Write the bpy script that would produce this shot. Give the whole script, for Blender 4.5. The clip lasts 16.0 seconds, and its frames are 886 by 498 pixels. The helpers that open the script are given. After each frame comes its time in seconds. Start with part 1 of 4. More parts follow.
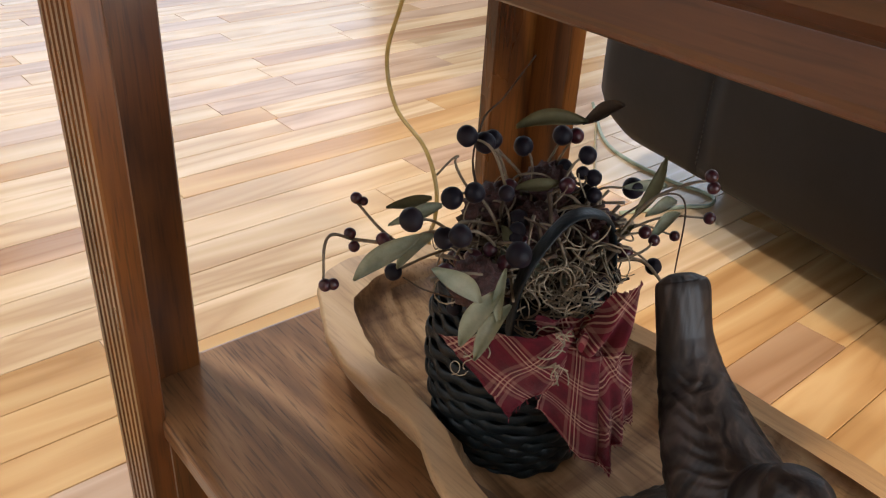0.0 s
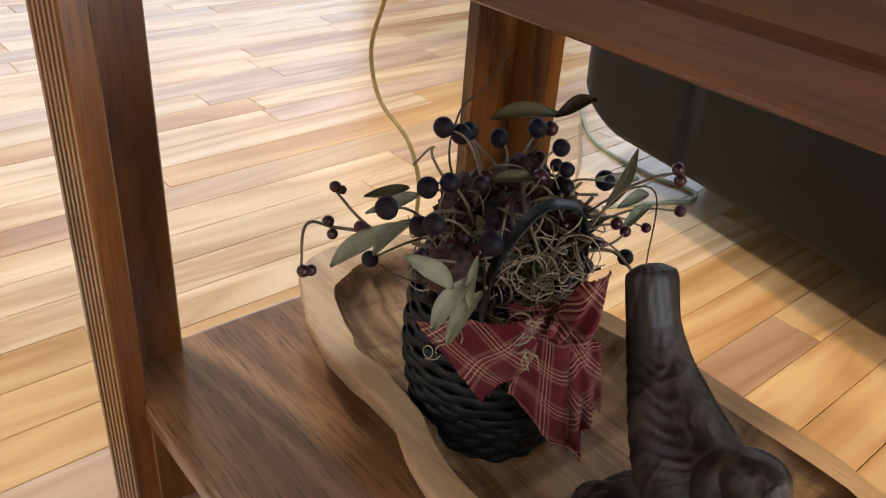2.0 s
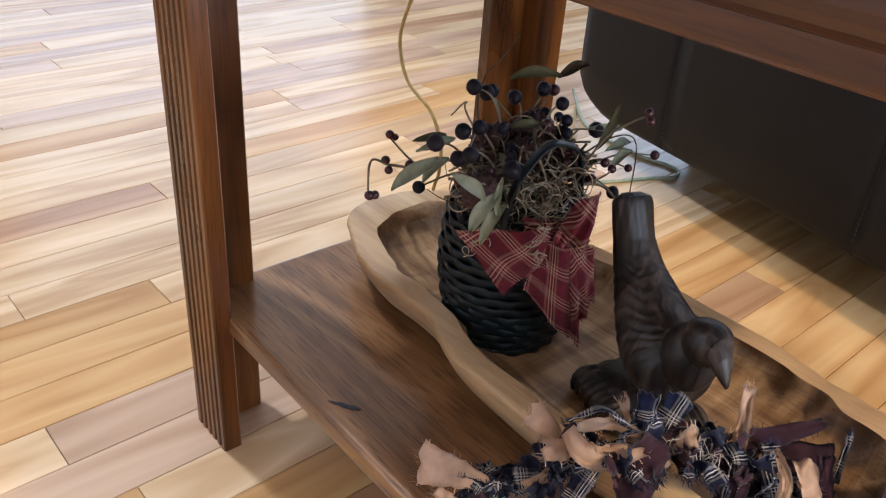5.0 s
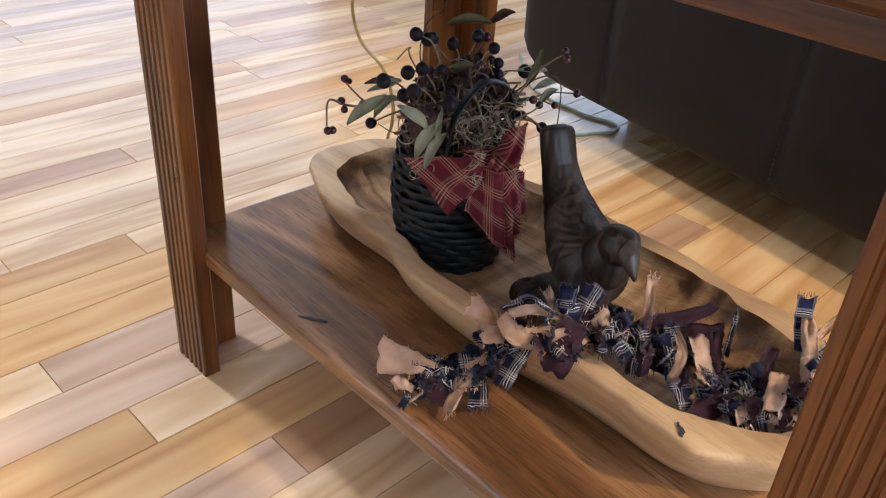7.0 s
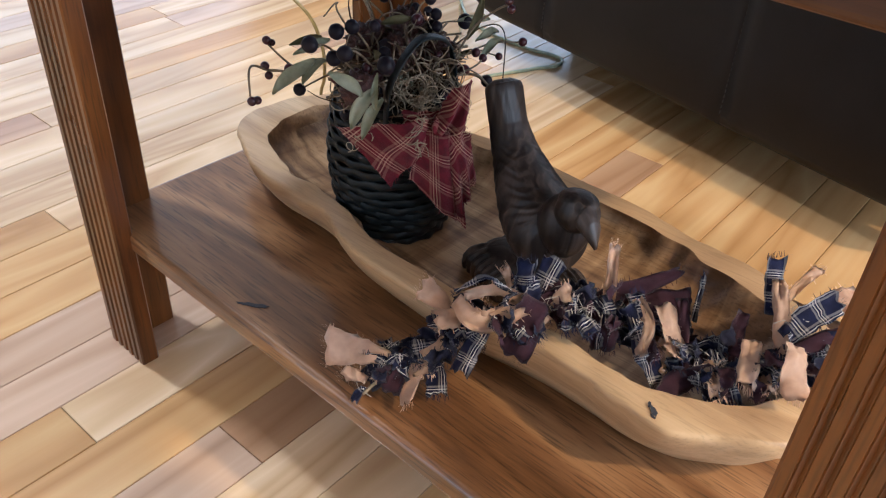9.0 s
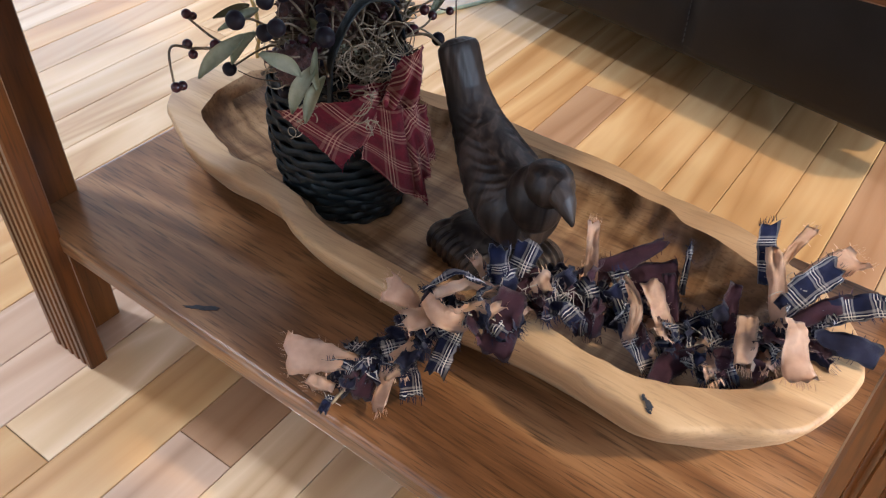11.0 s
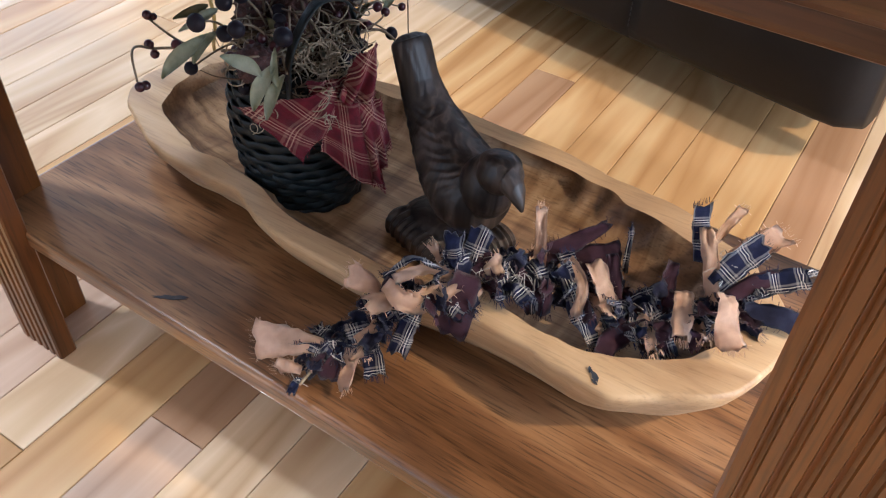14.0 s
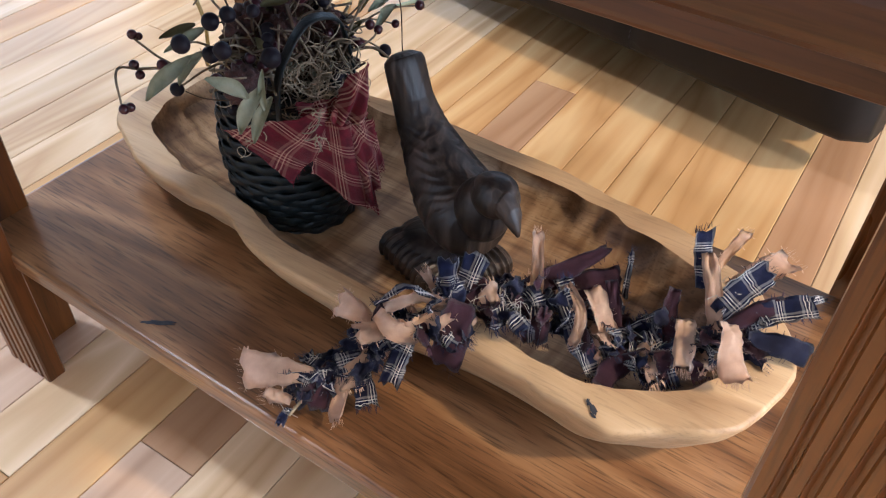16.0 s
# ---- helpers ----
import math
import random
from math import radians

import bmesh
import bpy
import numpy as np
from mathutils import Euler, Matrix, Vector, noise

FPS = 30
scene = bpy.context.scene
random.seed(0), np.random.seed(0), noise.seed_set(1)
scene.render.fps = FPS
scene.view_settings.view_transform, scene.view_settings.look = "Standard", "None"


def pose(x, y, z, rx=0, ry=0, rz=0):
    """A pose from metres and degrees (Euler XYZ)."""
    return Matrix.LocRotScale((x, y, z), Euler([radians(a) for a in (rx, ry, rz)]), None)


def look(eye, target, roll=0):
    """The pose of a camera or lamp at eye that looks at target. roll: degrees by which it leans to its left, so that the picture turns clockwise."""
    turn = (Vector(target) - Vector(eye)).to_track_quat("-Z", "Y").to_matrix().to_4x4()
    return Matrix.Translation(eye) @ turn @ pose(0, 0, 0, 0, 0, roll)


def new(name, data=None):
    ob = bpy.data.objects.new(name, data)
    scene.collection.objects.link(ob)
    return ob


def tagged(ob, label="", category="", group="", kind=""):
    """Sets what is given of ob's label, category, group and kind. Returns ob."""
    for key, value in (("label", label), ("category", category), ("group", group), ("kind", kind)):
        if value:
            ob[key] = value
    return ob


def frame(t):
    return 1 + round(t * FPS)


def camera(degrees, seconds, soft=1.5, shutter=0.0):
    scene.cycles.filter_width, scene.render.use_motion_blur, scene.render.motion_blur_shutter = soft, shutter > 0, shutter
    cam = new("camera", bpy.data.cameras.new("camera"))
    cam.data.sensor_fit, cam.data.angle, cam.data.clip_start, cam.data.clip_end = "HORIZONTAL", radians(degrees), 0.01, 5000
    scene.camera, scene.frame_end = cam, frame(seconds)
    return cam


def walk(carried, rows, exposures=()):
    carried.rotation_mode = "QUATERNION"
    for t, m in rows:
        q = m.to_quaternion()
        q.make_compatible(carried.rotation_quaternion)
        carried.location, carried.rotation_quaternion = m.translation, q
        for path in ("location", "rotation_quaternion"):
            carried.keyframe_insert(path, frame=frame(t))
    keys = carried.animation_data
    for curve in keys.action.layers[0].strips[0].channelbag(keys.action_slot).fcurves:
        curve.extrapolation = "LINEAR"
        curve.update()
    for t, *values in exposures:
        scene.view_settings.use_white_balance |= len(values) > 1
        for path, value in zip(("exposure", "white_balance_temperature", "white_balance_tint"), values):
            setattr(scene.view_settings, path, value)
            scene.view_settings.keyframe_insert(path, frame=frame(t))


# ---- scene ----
cam = camera(56.1, 16.0, soft=1.2)
PATH = [
    (0, (0.033, 0.026, 0.73), (1.159, 1.328, -0.288), 3.5),
    (0.5, (0.028, 0.019, 0.736), (1.155, 1.319, -0.283), 3.5),
    (1, (0.028, 0.013, 0.734), (1.161, 1.305, -0.29), 3.9),
    (1.5, (0.028, 0.011, 0.733), (1.163, 1.297, -0.295), 4.3),
    (2, (0.031, 0.008, 0.735), (1.172, 1.288, -0.294), 4.6),
    (2.5, (0.023, 0.007, 0.739), (1.168, 1.281, -0.293), 4.9),
    (3, (0.022, 0.004, 0.73), (1.171, 1.272, -0.305), 5.3),
    (3.5, (0.012, -0.008, 0.735), (1.165, 1.26, -0.296), 5.2),
    (4, (-0.029, -0.044, 0.758), (1.124, 1.228, -0.269), 4.9),
    (4.2, (-0.052, -0.058, 0.764), (1.094, 1.223, -0.259), 4.5),
    (6.3, (-0.2, -0.219, 0.778), (0.987, 1.026, -0.242), 3.9),
    (6.5, (-0.207, -0.227, 0.784), (0.986, 1.006, -0.244), 3.9),
    (7, (-0.204, -0.234, 0.783), (1.003, 0.965, -0.269), 4.2),
    (7.5, (-0.191, -0.222, 0.787), (1.025, 0.942, -0.294), 4.1),
    (8, (-0.173, -0.202, 0.78), (1.05, 0.919, -0.336), 4.1),
    (8.5, (-0.155, -0.193, 0.782), (1.075, 0.883, -0.371), 3.9),
    (9, (-0.146, -0.176, 0.786), (1.084, 0.859, -0.403), 3.3),
    (11.5, (-0.072, -0.104, 0.784), (1.133, 0.749, -0.566), 1.1),
    (12, (-0.072, -0.099, 0.776), (1.136, 0.726, -0.588), 1.2),
    (12.5, (-0.078, -0.114, 0.791), (1.13, 0.694, -0.583), 1.3),
    (13, (-0.077, -0.13, 0.812), (1.14, 0.658, -0.566), 1.8),
    (13.5, (-0.09, -0.129, 0.821), (1.132, 0.652, -0.555), 2.1),
    (14, (-0.099, -0.13, 0.82), (1.135, 0.653, -0.545), 2.4),
    (14.5, (-0.087, -0.13, 0.823), (1.151, 0.65, -0.541), 2.7),
    (15, (-0.088, -0.127, 0.82), (1.151, 0.658, -0.539), 2.6),
    (15.5, (-0.077, -0.119, 0.81), (1.163, 0.667, -0.548), 2.5),
    (16, (-0.069, -0.12, 0.819), (1.165, 0.673, -0.54), 2.1),
]
walk(cam, [(t, look(eye, target, roll)) for t, eye, target, roll in PATH],
     [(0, -0.26, 6050, 10), (3.0, -0.26, 6050, 10), (4.2, -0.28, 5650, 10), (6.3, -0.29, 5500, 10), (9.2, -0.24, 5350, 10), (12.0, -0.14, 5200, 10), (16, -0.14, 5150, 10)])

# ---------------------------------------------------------------- light
world = bpy.data.worlds.new("world")
scene.world = world
world.use_nodes = True
wn = world.node_tree.nodes
sky = wn.new("ShaderNodeTexSky")
sky.sky_type, sky.sun_disc = "NISHITA", False
sky.sun_elevation, sky.sun_rotation = radians(40), radians(200)
wn["Background"].inputs["Strength"].default_value = 0.1
world.node_tree.links.new(sky.outputs["Color"], wn["Background"].inputs["Color"])
scene.view_settings.exposure = 0.0


def area(name, eye, target, sx, sy, watts, colour):
    data = bpy.data.lights.new(name, "AREA")
    data.shape, data.size, data.size_y = "RECTANGLE", sx, sy
    data.energy, data.color = watts, colour
    ob = new(name, data)
    ob.matrix_world = look(eye, target)
    return ob


area("window_light_north", (1.9, 4.33, 1.15), (1.9, 0, 1.15), 2.3, 1.9, 23, (0.92, 0.96, 1.0))
area("window_light_east", (4.13, 1.2, 1.3), (0, 1.2, 1.3), 4.1, 1.55, 56, (0.84, 0.92, 1.0))
area("window_light_south", (0.6, -2.53, 1.12), (0.6, 0, 0.95), 2.2, 1.9, 92, (0.94, 0.97, 1.0))
area("window_light_west", (-2.63, 1.3, 1.15), (0.5, 0.9, 0.7), 2.2, 1.6, 22, (0.93, 0.96, 1.0))
bulb = bpy.data.lights.new("ceiling_bulb", "AREA")
bulb.shape, bulb.size, bulb.energy, bulb.color = "DISK", 0.16, 125, (1.0, 0.7, 0.38)
new("ceiling_bulb", bulb).matrix_world = look((0.7, -2.0, 2.36), (0.7, -2.0, 0))
lamp = bpy.data.lights.new("ceiling_bulb_front", "AREA")
lamp.shape, lamp.size, lamp.energy, lamp.color = "DISK", 0.2, 46, (1.0, 0.97, 0.94)
new("ceiling_bulb_front", lamp).matrix_world = look((0.06, 1.62, 2.36), (0.06, 1.62, 0))


# ---------------------------------------------------------------- materials
def nodes_of(name):
    m = bpy.data.materials.new(name)
    m.use_nodes = True
    t = m.node_tree
    b = t.nodes["Principled BSDF"]

    def add(kind, **kw):
        n = t.nodes.new(kind)
        for k, v in kw.items():
            if k in n.inputs:
                n.inputs[k].default_value = v
        return n
    return m, t, b, add


def ramp(add, t, fac, stops):
    n = add("ShaderNodeValToRGB")
    e = n.color_ramp.elements
    while len(e) < len(stops):
        e.new(0.5)
    for x, (pos, col) in zip(e, stops):
        x.position, x.color = pos, (*col, 1)
    t.links.new(fac, n.inputs["Fac"])
    return n.outputs["Color"]


def wood(name, dark, mid, light, along="X", rough=0.35, fine=1.0, rings=1.0, vary=0.0, coat=0.0, bump=0.15, blotch=0.3, offset=False, fibre=0.45, flecks=0.0, broad=1.0):
    """Sawn or carved wood: long fibres along one axis, growth rings, blotches and pores."""
    m, t, b, add = nodes_of(name)
    L = t.links.new
    tc = add("ShaderNodeTexCoord")
    info = add("ShaderNodeObjectInfo")
    src = tc.outputs["Object"]
    if offset:
        sc = add("ShaderNodeVectorMath")
        sc.operation = "SCALE"
        comb = add("ShaderNodeCombineXYZ")
        for k in "XYZ":
            L(info.outputs["Random"], comb.inputs[k])
        L(comb.outputs[0], sc.inputs[0])
        sc.inputs["Scale"].default_value = 37.0
        ad = add("ShaderNodeVectorMath")
        L(src, ad.inputs[0])
        L(sc.outputs[0], ad.inputs[1])
        src = ad.outputs[0]
    ax = "XYZ".index(along)

    def mapped(long, cross):
        mp = add("ShaderNodeMapping")
        v = [cross] * 3
        v[ax] = long
        mp.inputs["Scale"].default_value = v
        L(src, mp.inputs["Vector"])
        return mp.outputs[0]
    rg = add("ShaderNodeTexNoise", Scale=1.0, Detail=3.0, Roughness=0.5, Distortion=0.6)
    L(mapped(1.6 * rings, 13 * rings), rg.inputs["Vector"])
    mul = add("ShaderNodeMath")
    mul.operation = "MULTIPLY"
    mul.inputs[1].default_value = 9.0
    L(rg.outputs["Fac"], mul.inputs[0])
    fr = add("ShaderNodeMath")
    fr.operation = "PINGPONG"
    fr.inputs[1].default_value = 1.0
    L(mul.outputs[0], fr.inputs[0])
    fb = add("ShaderNodeTexNoise", Scale=1.0, Detail=6.0, Roughness=0.65, Distortion=0.2)
    L(mapped(9 * fine, 230 * fine), fb.inputs["Vector"])
    bl = add("ShaderNodeTexNoise", Scale=1.0, Detail=3.0, Roughness=0.55, Distortion=0.3)
    L(mapped(3.0 * broad, 11.0 * broad), bl.inputs["Vector"])
    mix1 = add("ShaderNodeMix")
    mix1.data_type = "FLOAT"
    mix1.inputs[0].default_value = fibre
    L(fr.outputs[0], mix1.inputs[2])
    L(fb.outputs["Fac"], mix1.inputs[3])
    mix2 = add("ShaderNodeMix")
    mix2.data_type = "FLOAT"
    mix2.inputs[0].default_value = blotch
    L(mix1.outputs[0], mix2.inputs[2])
    L(bl.outputs["Fac"], mix2.inputs[3])
    col = ramp(add, t, mix2.outputs[0], [(0.22, dark), (0.5, mid), (0.78, light)])
    if flecks:
        fl = add("ShaderNodeTexNoise", Scale=1.0, Detail=2.0, Roughness=0.5)
        L(mapped(22.0, 420.0), fl.inputs["Vector"])
        mk = ramp(add, t, fl.outputs["Fac"], [(0.52, (0, 0, 0)), (0.68, (flecks,) * 3)])
        mxf = add("ShaderNodeMix")
        mxf.data_type = "RGBA"
        L(mk, mxf.inputs[0])
        L(col, mxf.inputs[6])
        mxf.inputs[7].default_value = (dark[0] * 0.35, dark[1] * 0.35, dark[2] * 0.35, 1)
        col = mxf.outputs[2]
    if vary:
        hsv = add("ShaderNodeHueSaturation")
        mr = add("ShaderNodeMapRange")
        mr.inputs["To Min"].default_value, mr.inputs["To Max"].default_value = 1 - vary, 1 + vary
        L(info.outputs["Random"], mr.inputs["Value"])
        L(mr.outputs[0], hsv.inputs["Value"])
        L(col, hsv.inputs["Color"])
        col = hsv.outputs["Color"]
    L(col, b.inputs["Base Color"])
    rr = add("ShaderNodeMapRange")
    rr.inputs["To Min"].default_value, rr.inputs["To Max"].default_value = rough * 0.8, rough * 1.25
    L(bl.outputs["Fac"], rr.inputs["Value"])
    L(rr.outputs[0], b.inputs["Roughness"])
    b.inputs["Coat Weight"].default_value = coat
    b.inputs["Coat Roughness"].default_value = 0.12
    bp = add("ShaderNodeBump", Strength=bump, Distance=0.0006)
    L(mix1.outputs[0], bp.inputs["Height"])
    L(bp.outputs[0], b.inputs["Normal"])
    return m


def mottled(name, a, c, scale=40.0, rough=0.6, bump=0.2, dist=0.001, sheen=0.0, detail=5.0, gloss=0.5):
    m, t, b, add = nodes_of(name)
    L = t.links.new
    tc = add("ShaderNodeTexCoord")
    n1 = add("ShaderNodeTexNoise", Scale=scale, Detail=detail, Roughness=0.6)
    n2 = add("ShaderNodeTexNoise", Scale=scale * 6, Detail=3.0)
    L(tc.outputs["Object"], n1.inputs["Vector"])
    L(tc.outputs["Object"], n2.inputs["Vector"])
    L(ramp(add, t, n1.outputs["Fac"], [(0.3, a), (0.7, c)]), b.inputs["Base Color"])
    rr = add("ShaderNodeMapRange")
    rr.inputs["To Min"].default_value, rr.inputs["To Max"].default_value = rough * 0.8, min(1, rough * 1.2)
    L(n1.outputs["Fac"], rr.inputs["Value"])
    L(rr.outputs[0], b.inputs["Roughness"])
    b.inputs["Sheen Weight"].default_value = sheen
    b.inputs["Specular IOR Level"].default_value = gloss
    bp = add("ShaderNodeBump", Strength=bump, Distance=dist)
    L(n2.outputs["Fac"], bp.inputs["Height"])
    L(bp.outputs[0], b.inputs["Normal"])
    return m


FLOOR_LOOK = dict(rough=0.24, vary=0.07, coat=0.08, bump=0.03, rings=0.55, offset=True, blotch=0.32, fibre=0.2, broad=0.45)
M_PALE = wood("floor_pale", (0.53, 0.345, 0.185), (0.65, 0.46, 0.265), (0.75, 0.565, 0.36), **FLOOR_LOOK)
M_TAN = wood("floor_tan", (0.46, 0.25, 0.095), (0.58, 0.345, 0.145), (0.66, 0.43, 0.2), **FLOOR_LOOK)
M_RED = wood("floor_red", (0.37, 0.205, 0.105), (0.46, 0.275, 0.15), (0.54, 0.34, 0.195), **FLOOR_LOOK)
M_ROSE = wood("floor_rose", (0.43, 0.275, 0.175), (0.55, 0.375, 0.25), (0.64, 0.455, 0.32), **FLOOR_LOOK)
M_GAP = mottled("floor_joint", (0.04, 0.025, 0.015), (0.07, 0.045, 0.03), 30, 0.9)
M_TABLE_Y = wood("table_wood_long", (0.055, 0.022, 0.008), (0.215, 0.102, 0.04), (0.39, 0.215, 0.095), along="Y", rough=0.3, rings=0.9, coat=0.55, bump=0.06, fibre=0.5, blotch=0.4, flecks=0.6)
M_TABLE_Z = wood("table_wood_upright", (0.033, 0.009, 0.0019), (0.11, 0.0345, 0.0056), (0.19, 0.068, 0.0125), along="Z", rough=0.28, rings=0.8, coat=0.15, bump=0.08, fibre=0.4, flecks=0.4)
# top and apron: redder table wood, darkened in colour for the weaker light there
M_TABLE_SHADED = wood("table_wood_shaded", (0.036, 0.012, 0.004), (0.084, 0.031, 0.01), (0.145, 0.058, 0.018), along="Y", rough=0.34, rings=0.9, coat=0.05, bump=0.1, fibre=0.5, blotch=0.35, flecks=0.35)
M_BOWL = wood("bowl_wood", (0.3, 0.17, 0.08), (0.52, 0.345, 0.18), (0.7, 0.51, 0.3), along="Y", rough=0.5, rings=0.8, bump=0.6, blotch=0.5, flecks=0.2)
# the bowl's wood again, toned down so the hollow's shade sits in the colour
M_BOWL_IN_SHADED = wood("bowl_wood_hollow_shaded", (0.14, 0.07, 0.033), (0.42, 0.265, 0.135), (0.64, 0.46, 0.27), along="Y", rough=0.45, rings=1.3, bump=0.6, blotch=0.45, fibre=0.4, flecks=0.35)
# dark stain streaks across the grain, which also paint shade into the gouges
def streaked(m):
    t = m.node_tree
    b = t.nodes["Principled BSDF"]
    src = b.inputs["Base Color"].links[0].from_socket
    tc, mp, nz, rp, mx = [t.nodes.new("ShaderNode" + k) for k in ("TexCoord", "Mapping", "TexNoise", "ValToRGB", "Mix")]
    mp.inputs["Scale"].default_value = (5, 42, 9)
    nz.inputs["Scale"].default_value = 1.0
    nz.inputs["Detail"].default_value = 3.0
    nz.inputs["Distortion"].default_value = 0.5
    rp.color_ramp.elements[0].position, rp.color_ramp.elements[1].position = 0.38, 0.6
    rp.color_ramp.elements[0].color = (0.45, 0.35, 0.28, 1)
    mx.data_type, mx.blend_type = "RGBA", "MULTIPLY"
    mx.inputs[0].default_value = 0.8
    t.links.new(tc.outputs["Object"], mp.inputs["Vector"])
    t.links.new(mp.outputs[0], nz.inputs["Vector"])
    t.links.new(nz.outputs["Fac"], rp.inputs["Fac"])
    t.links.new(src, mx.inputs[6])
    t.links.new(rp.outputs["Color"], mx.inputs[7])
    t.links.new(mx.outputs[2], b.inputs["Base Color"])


streaked(M_BOWL_IN_SHADED)
M_BIRD = wood("bird_wood", (0.009, 0.006, 0.005), (0.03, 0.02, 0.0155), (0.075, 0.052, 0.04), along="Z", rough=0.48, rings=2.2, bump=1.0, blotch=0.3, fibre=0.3)
M_WICKER = mottled("wicker", (0.002, 0.0045, 0.006), (0.007, 0.013, 0.016), 60, 0.5, 0.4, gloss=0.35)
M_BERRY = mottled("berry_navy", (0.004, 0.004, 0.009), (0.015, 0.010, 0.016), 70, 0.55, 0.3, 0.0004, gloss=0.22)
M_BERRY_RED = mottled("berry_maroon", (0.02, 0.004, 0.008), (0.07, 0.012, 0.02), 70, 0.35, 0.3, 0.0004)
M_STEM = mottled("dry_stem", (0.1, 0.075, 0.05), (0.27, 0.215, 0.145), 90, 0.8, 0.5)
M_TWIG = mottled("dark_twig", (0.03, 0.018, 0.01), (0.09, 0.055, 0.03), 90, 0.8, 0.5)
M_LEAF = mottled("sage_leaf", (0.26, 0.29, 0.2), (0.52, 0.54, 0.41), 45, 0.65, 0.4)
M_LEAF_OLIVE = mottled("olive_leaf", (0.09, 0.085, 0.035), (0.2, 0.18, 0.09), 45, 0.65, 0.4)
M_MOSS = mottled("dry_moss", (0.17, 0.135, 0.085), (0.45, 0.37, 0.26), 80, 0.9, 0.4)
M_POD = mottled("dried_pod", (0.02, 0.008, 0.007), (0.1, 0.035, 0.03), 140, 0.6, 1.0, 0.002)
M_CORD = mottled("lamp_cord", (0.3, 0.2, 0.05), (0.45, 0.31, 0.1), 60, 0.3, 0.1)
M_CORD_GREEN = mottled("clear_cord", (0.25, 0.3, 0.2), (0.4, 0.44, 0.32), 60, 0.25, 0.1)
M_SCUFF = mottled("scuff", (0.015, 0.02, 0.035), (0.05, 0.05, 0.06), 200, 0.6, 0.4)
M_SEAM = mottled("seam_thread", (0.016, 0.0145, 0.013), (0.03, 0.026, 0.023), 200, 0.8, 0.4)
M_FEET = mottled("sofa_base", (0.01, 0.01, 0.01), (0.02, 0.02, 0.02), 30, 0.7, 0.3)


def cloth(name, base, shade, line, period=0.0, strength=0.75):
    """Woven cotton; with a period, a plaid of crossing bands laid out in the cloth's own metres."""
    m, t, b, add = nodes_of(name)
    L = t.links.new
    uv = add("ShaderNodeUVMap")
    sep = add("ShaderNodeSeparateXYZ")
    L(uv.outputs[0], sep.inputs[0])
    nz = add("ShaderNodeTexNoise", Scale=90.0, Detail=4.0)
    L(uv.outputs[0], nz.inputs["Vector"])
    col = ramp(add, t, nz.outputs["Fac"], [(0.3, shade), (0.7, base)])
    if period:
        masks = []
        for ax in ("X", "Y"):
            dv = add("ShaderNodeMath")
            dv.operation = "DIVIDE"
            dv.inputs[1].default_value = period
            L(sep.outputs[ax], dv.inputs[0])
            fr = add("ShaderNodeMath")
            fr.operation = "FRACT"
            L(dv.outputs[0], fr.inputs[0])
            g0, g1 = (0, 0, 0), (1, 1, 1)
            half = (0.3,) * 3
            n = add("ShaderNodeValToRGB")
            n.color_ramp.interpolation = "CONSTANT"
            stops = [(0.0, g0), (0.28, half), (0.36, g0), (0.415, g1), (0.45, g0), (0.53, g1), (0.565, g0), (0.62, half), (0.7, g0)]
            e = n.color_ramp.elements
            while len(e) < len(stops):
                e.new(0.5)
            for x, (pos, c) in zip(e, stops):
                x.position, x.color = pos, (*c, 1)
            L(fr.outputs[0], n.inputs["Fac"])
            masks.append(n.outputs["Color"])
        mx = add("ShaderNodeMath")
        mx.operation = "ADD"
        L(masks[0], mx.inputs[0])
        L(masks[1], mx.inputs[1])
        sc = add("ShaderNodeMath")
        sc.operation = "MULTIPLY"
        sc.use_clamp = True
        sc.inputs[1].default_value = strength
        L(mx.outputs[0], sc.inputs[0])
        mix = add("ShaderNodeMix")
        mix.data_type = "RGBA"
        L(sc.outputs[0], mix.inputs[0])
        L(col, mix.inputs[6])
        mix.inputs[7].default_value = (*line, 1)
        col = mix.outputs[2]
    L(col, b.inputs["Base Color"])
    b.inputs["Roughness"].default_value = 0.9
    b.inputs["Sheen Weight"].default_value = 0.15
    wv = add("ShaderNodeTexWave", Scale=700.0, Distortion=1.0)
    L(uv.outputs[0], wv.inputs["Vector"])
    bp = add("ShaderNodeBump", Strength=0.25, Distance=0.0004)
    L(wv.outputs["Fac"], bp.inputs["Height"])
    L(bp.outputs[0], b.inputs["Normal"])
    return m


C_RED = cloth("red_plaid", (0.2, 0.007, 0.022), (0.1, 0.004, 0.012), (0.62, 0.38, 0.27), 0.03, strength=0.7)
C_NAVY = cloth("navy_plaid", (0.014, 0.02, 0.08), (0.007, 0.01, 0.045), (0.8, 0.78, 0.76), 0.0235, strength=0.95)
C_PEACH = cloth("peach_cotton", (0.83, 0.61, 0.455), (0.68, 0.46, 0.325), (1, 1, 1))
C_PLUM = cloth("plum_cotton", (0.075, 0.026, 0.045), (0.045, 0.015, 0.03), (1, 1, 1))
C_DARK = cloth("navy_cotton", (0.025, 0.028, 0.07), (0.014, 0.015, 0.045), (1, 1, 1))
M_SOFA = mottled("sofa_leather", (0.006, 0.0055, 0.0055), (0.0115, 0.0102, 0.01), 9, 0.55, 0.5, 0.0008, gloss=0.22)
M_WALL = mottled("wall_paint", (0.42, 0.39, 0.34), (0.46, 0.43, 0.38), 3, 0.8, 0.1)
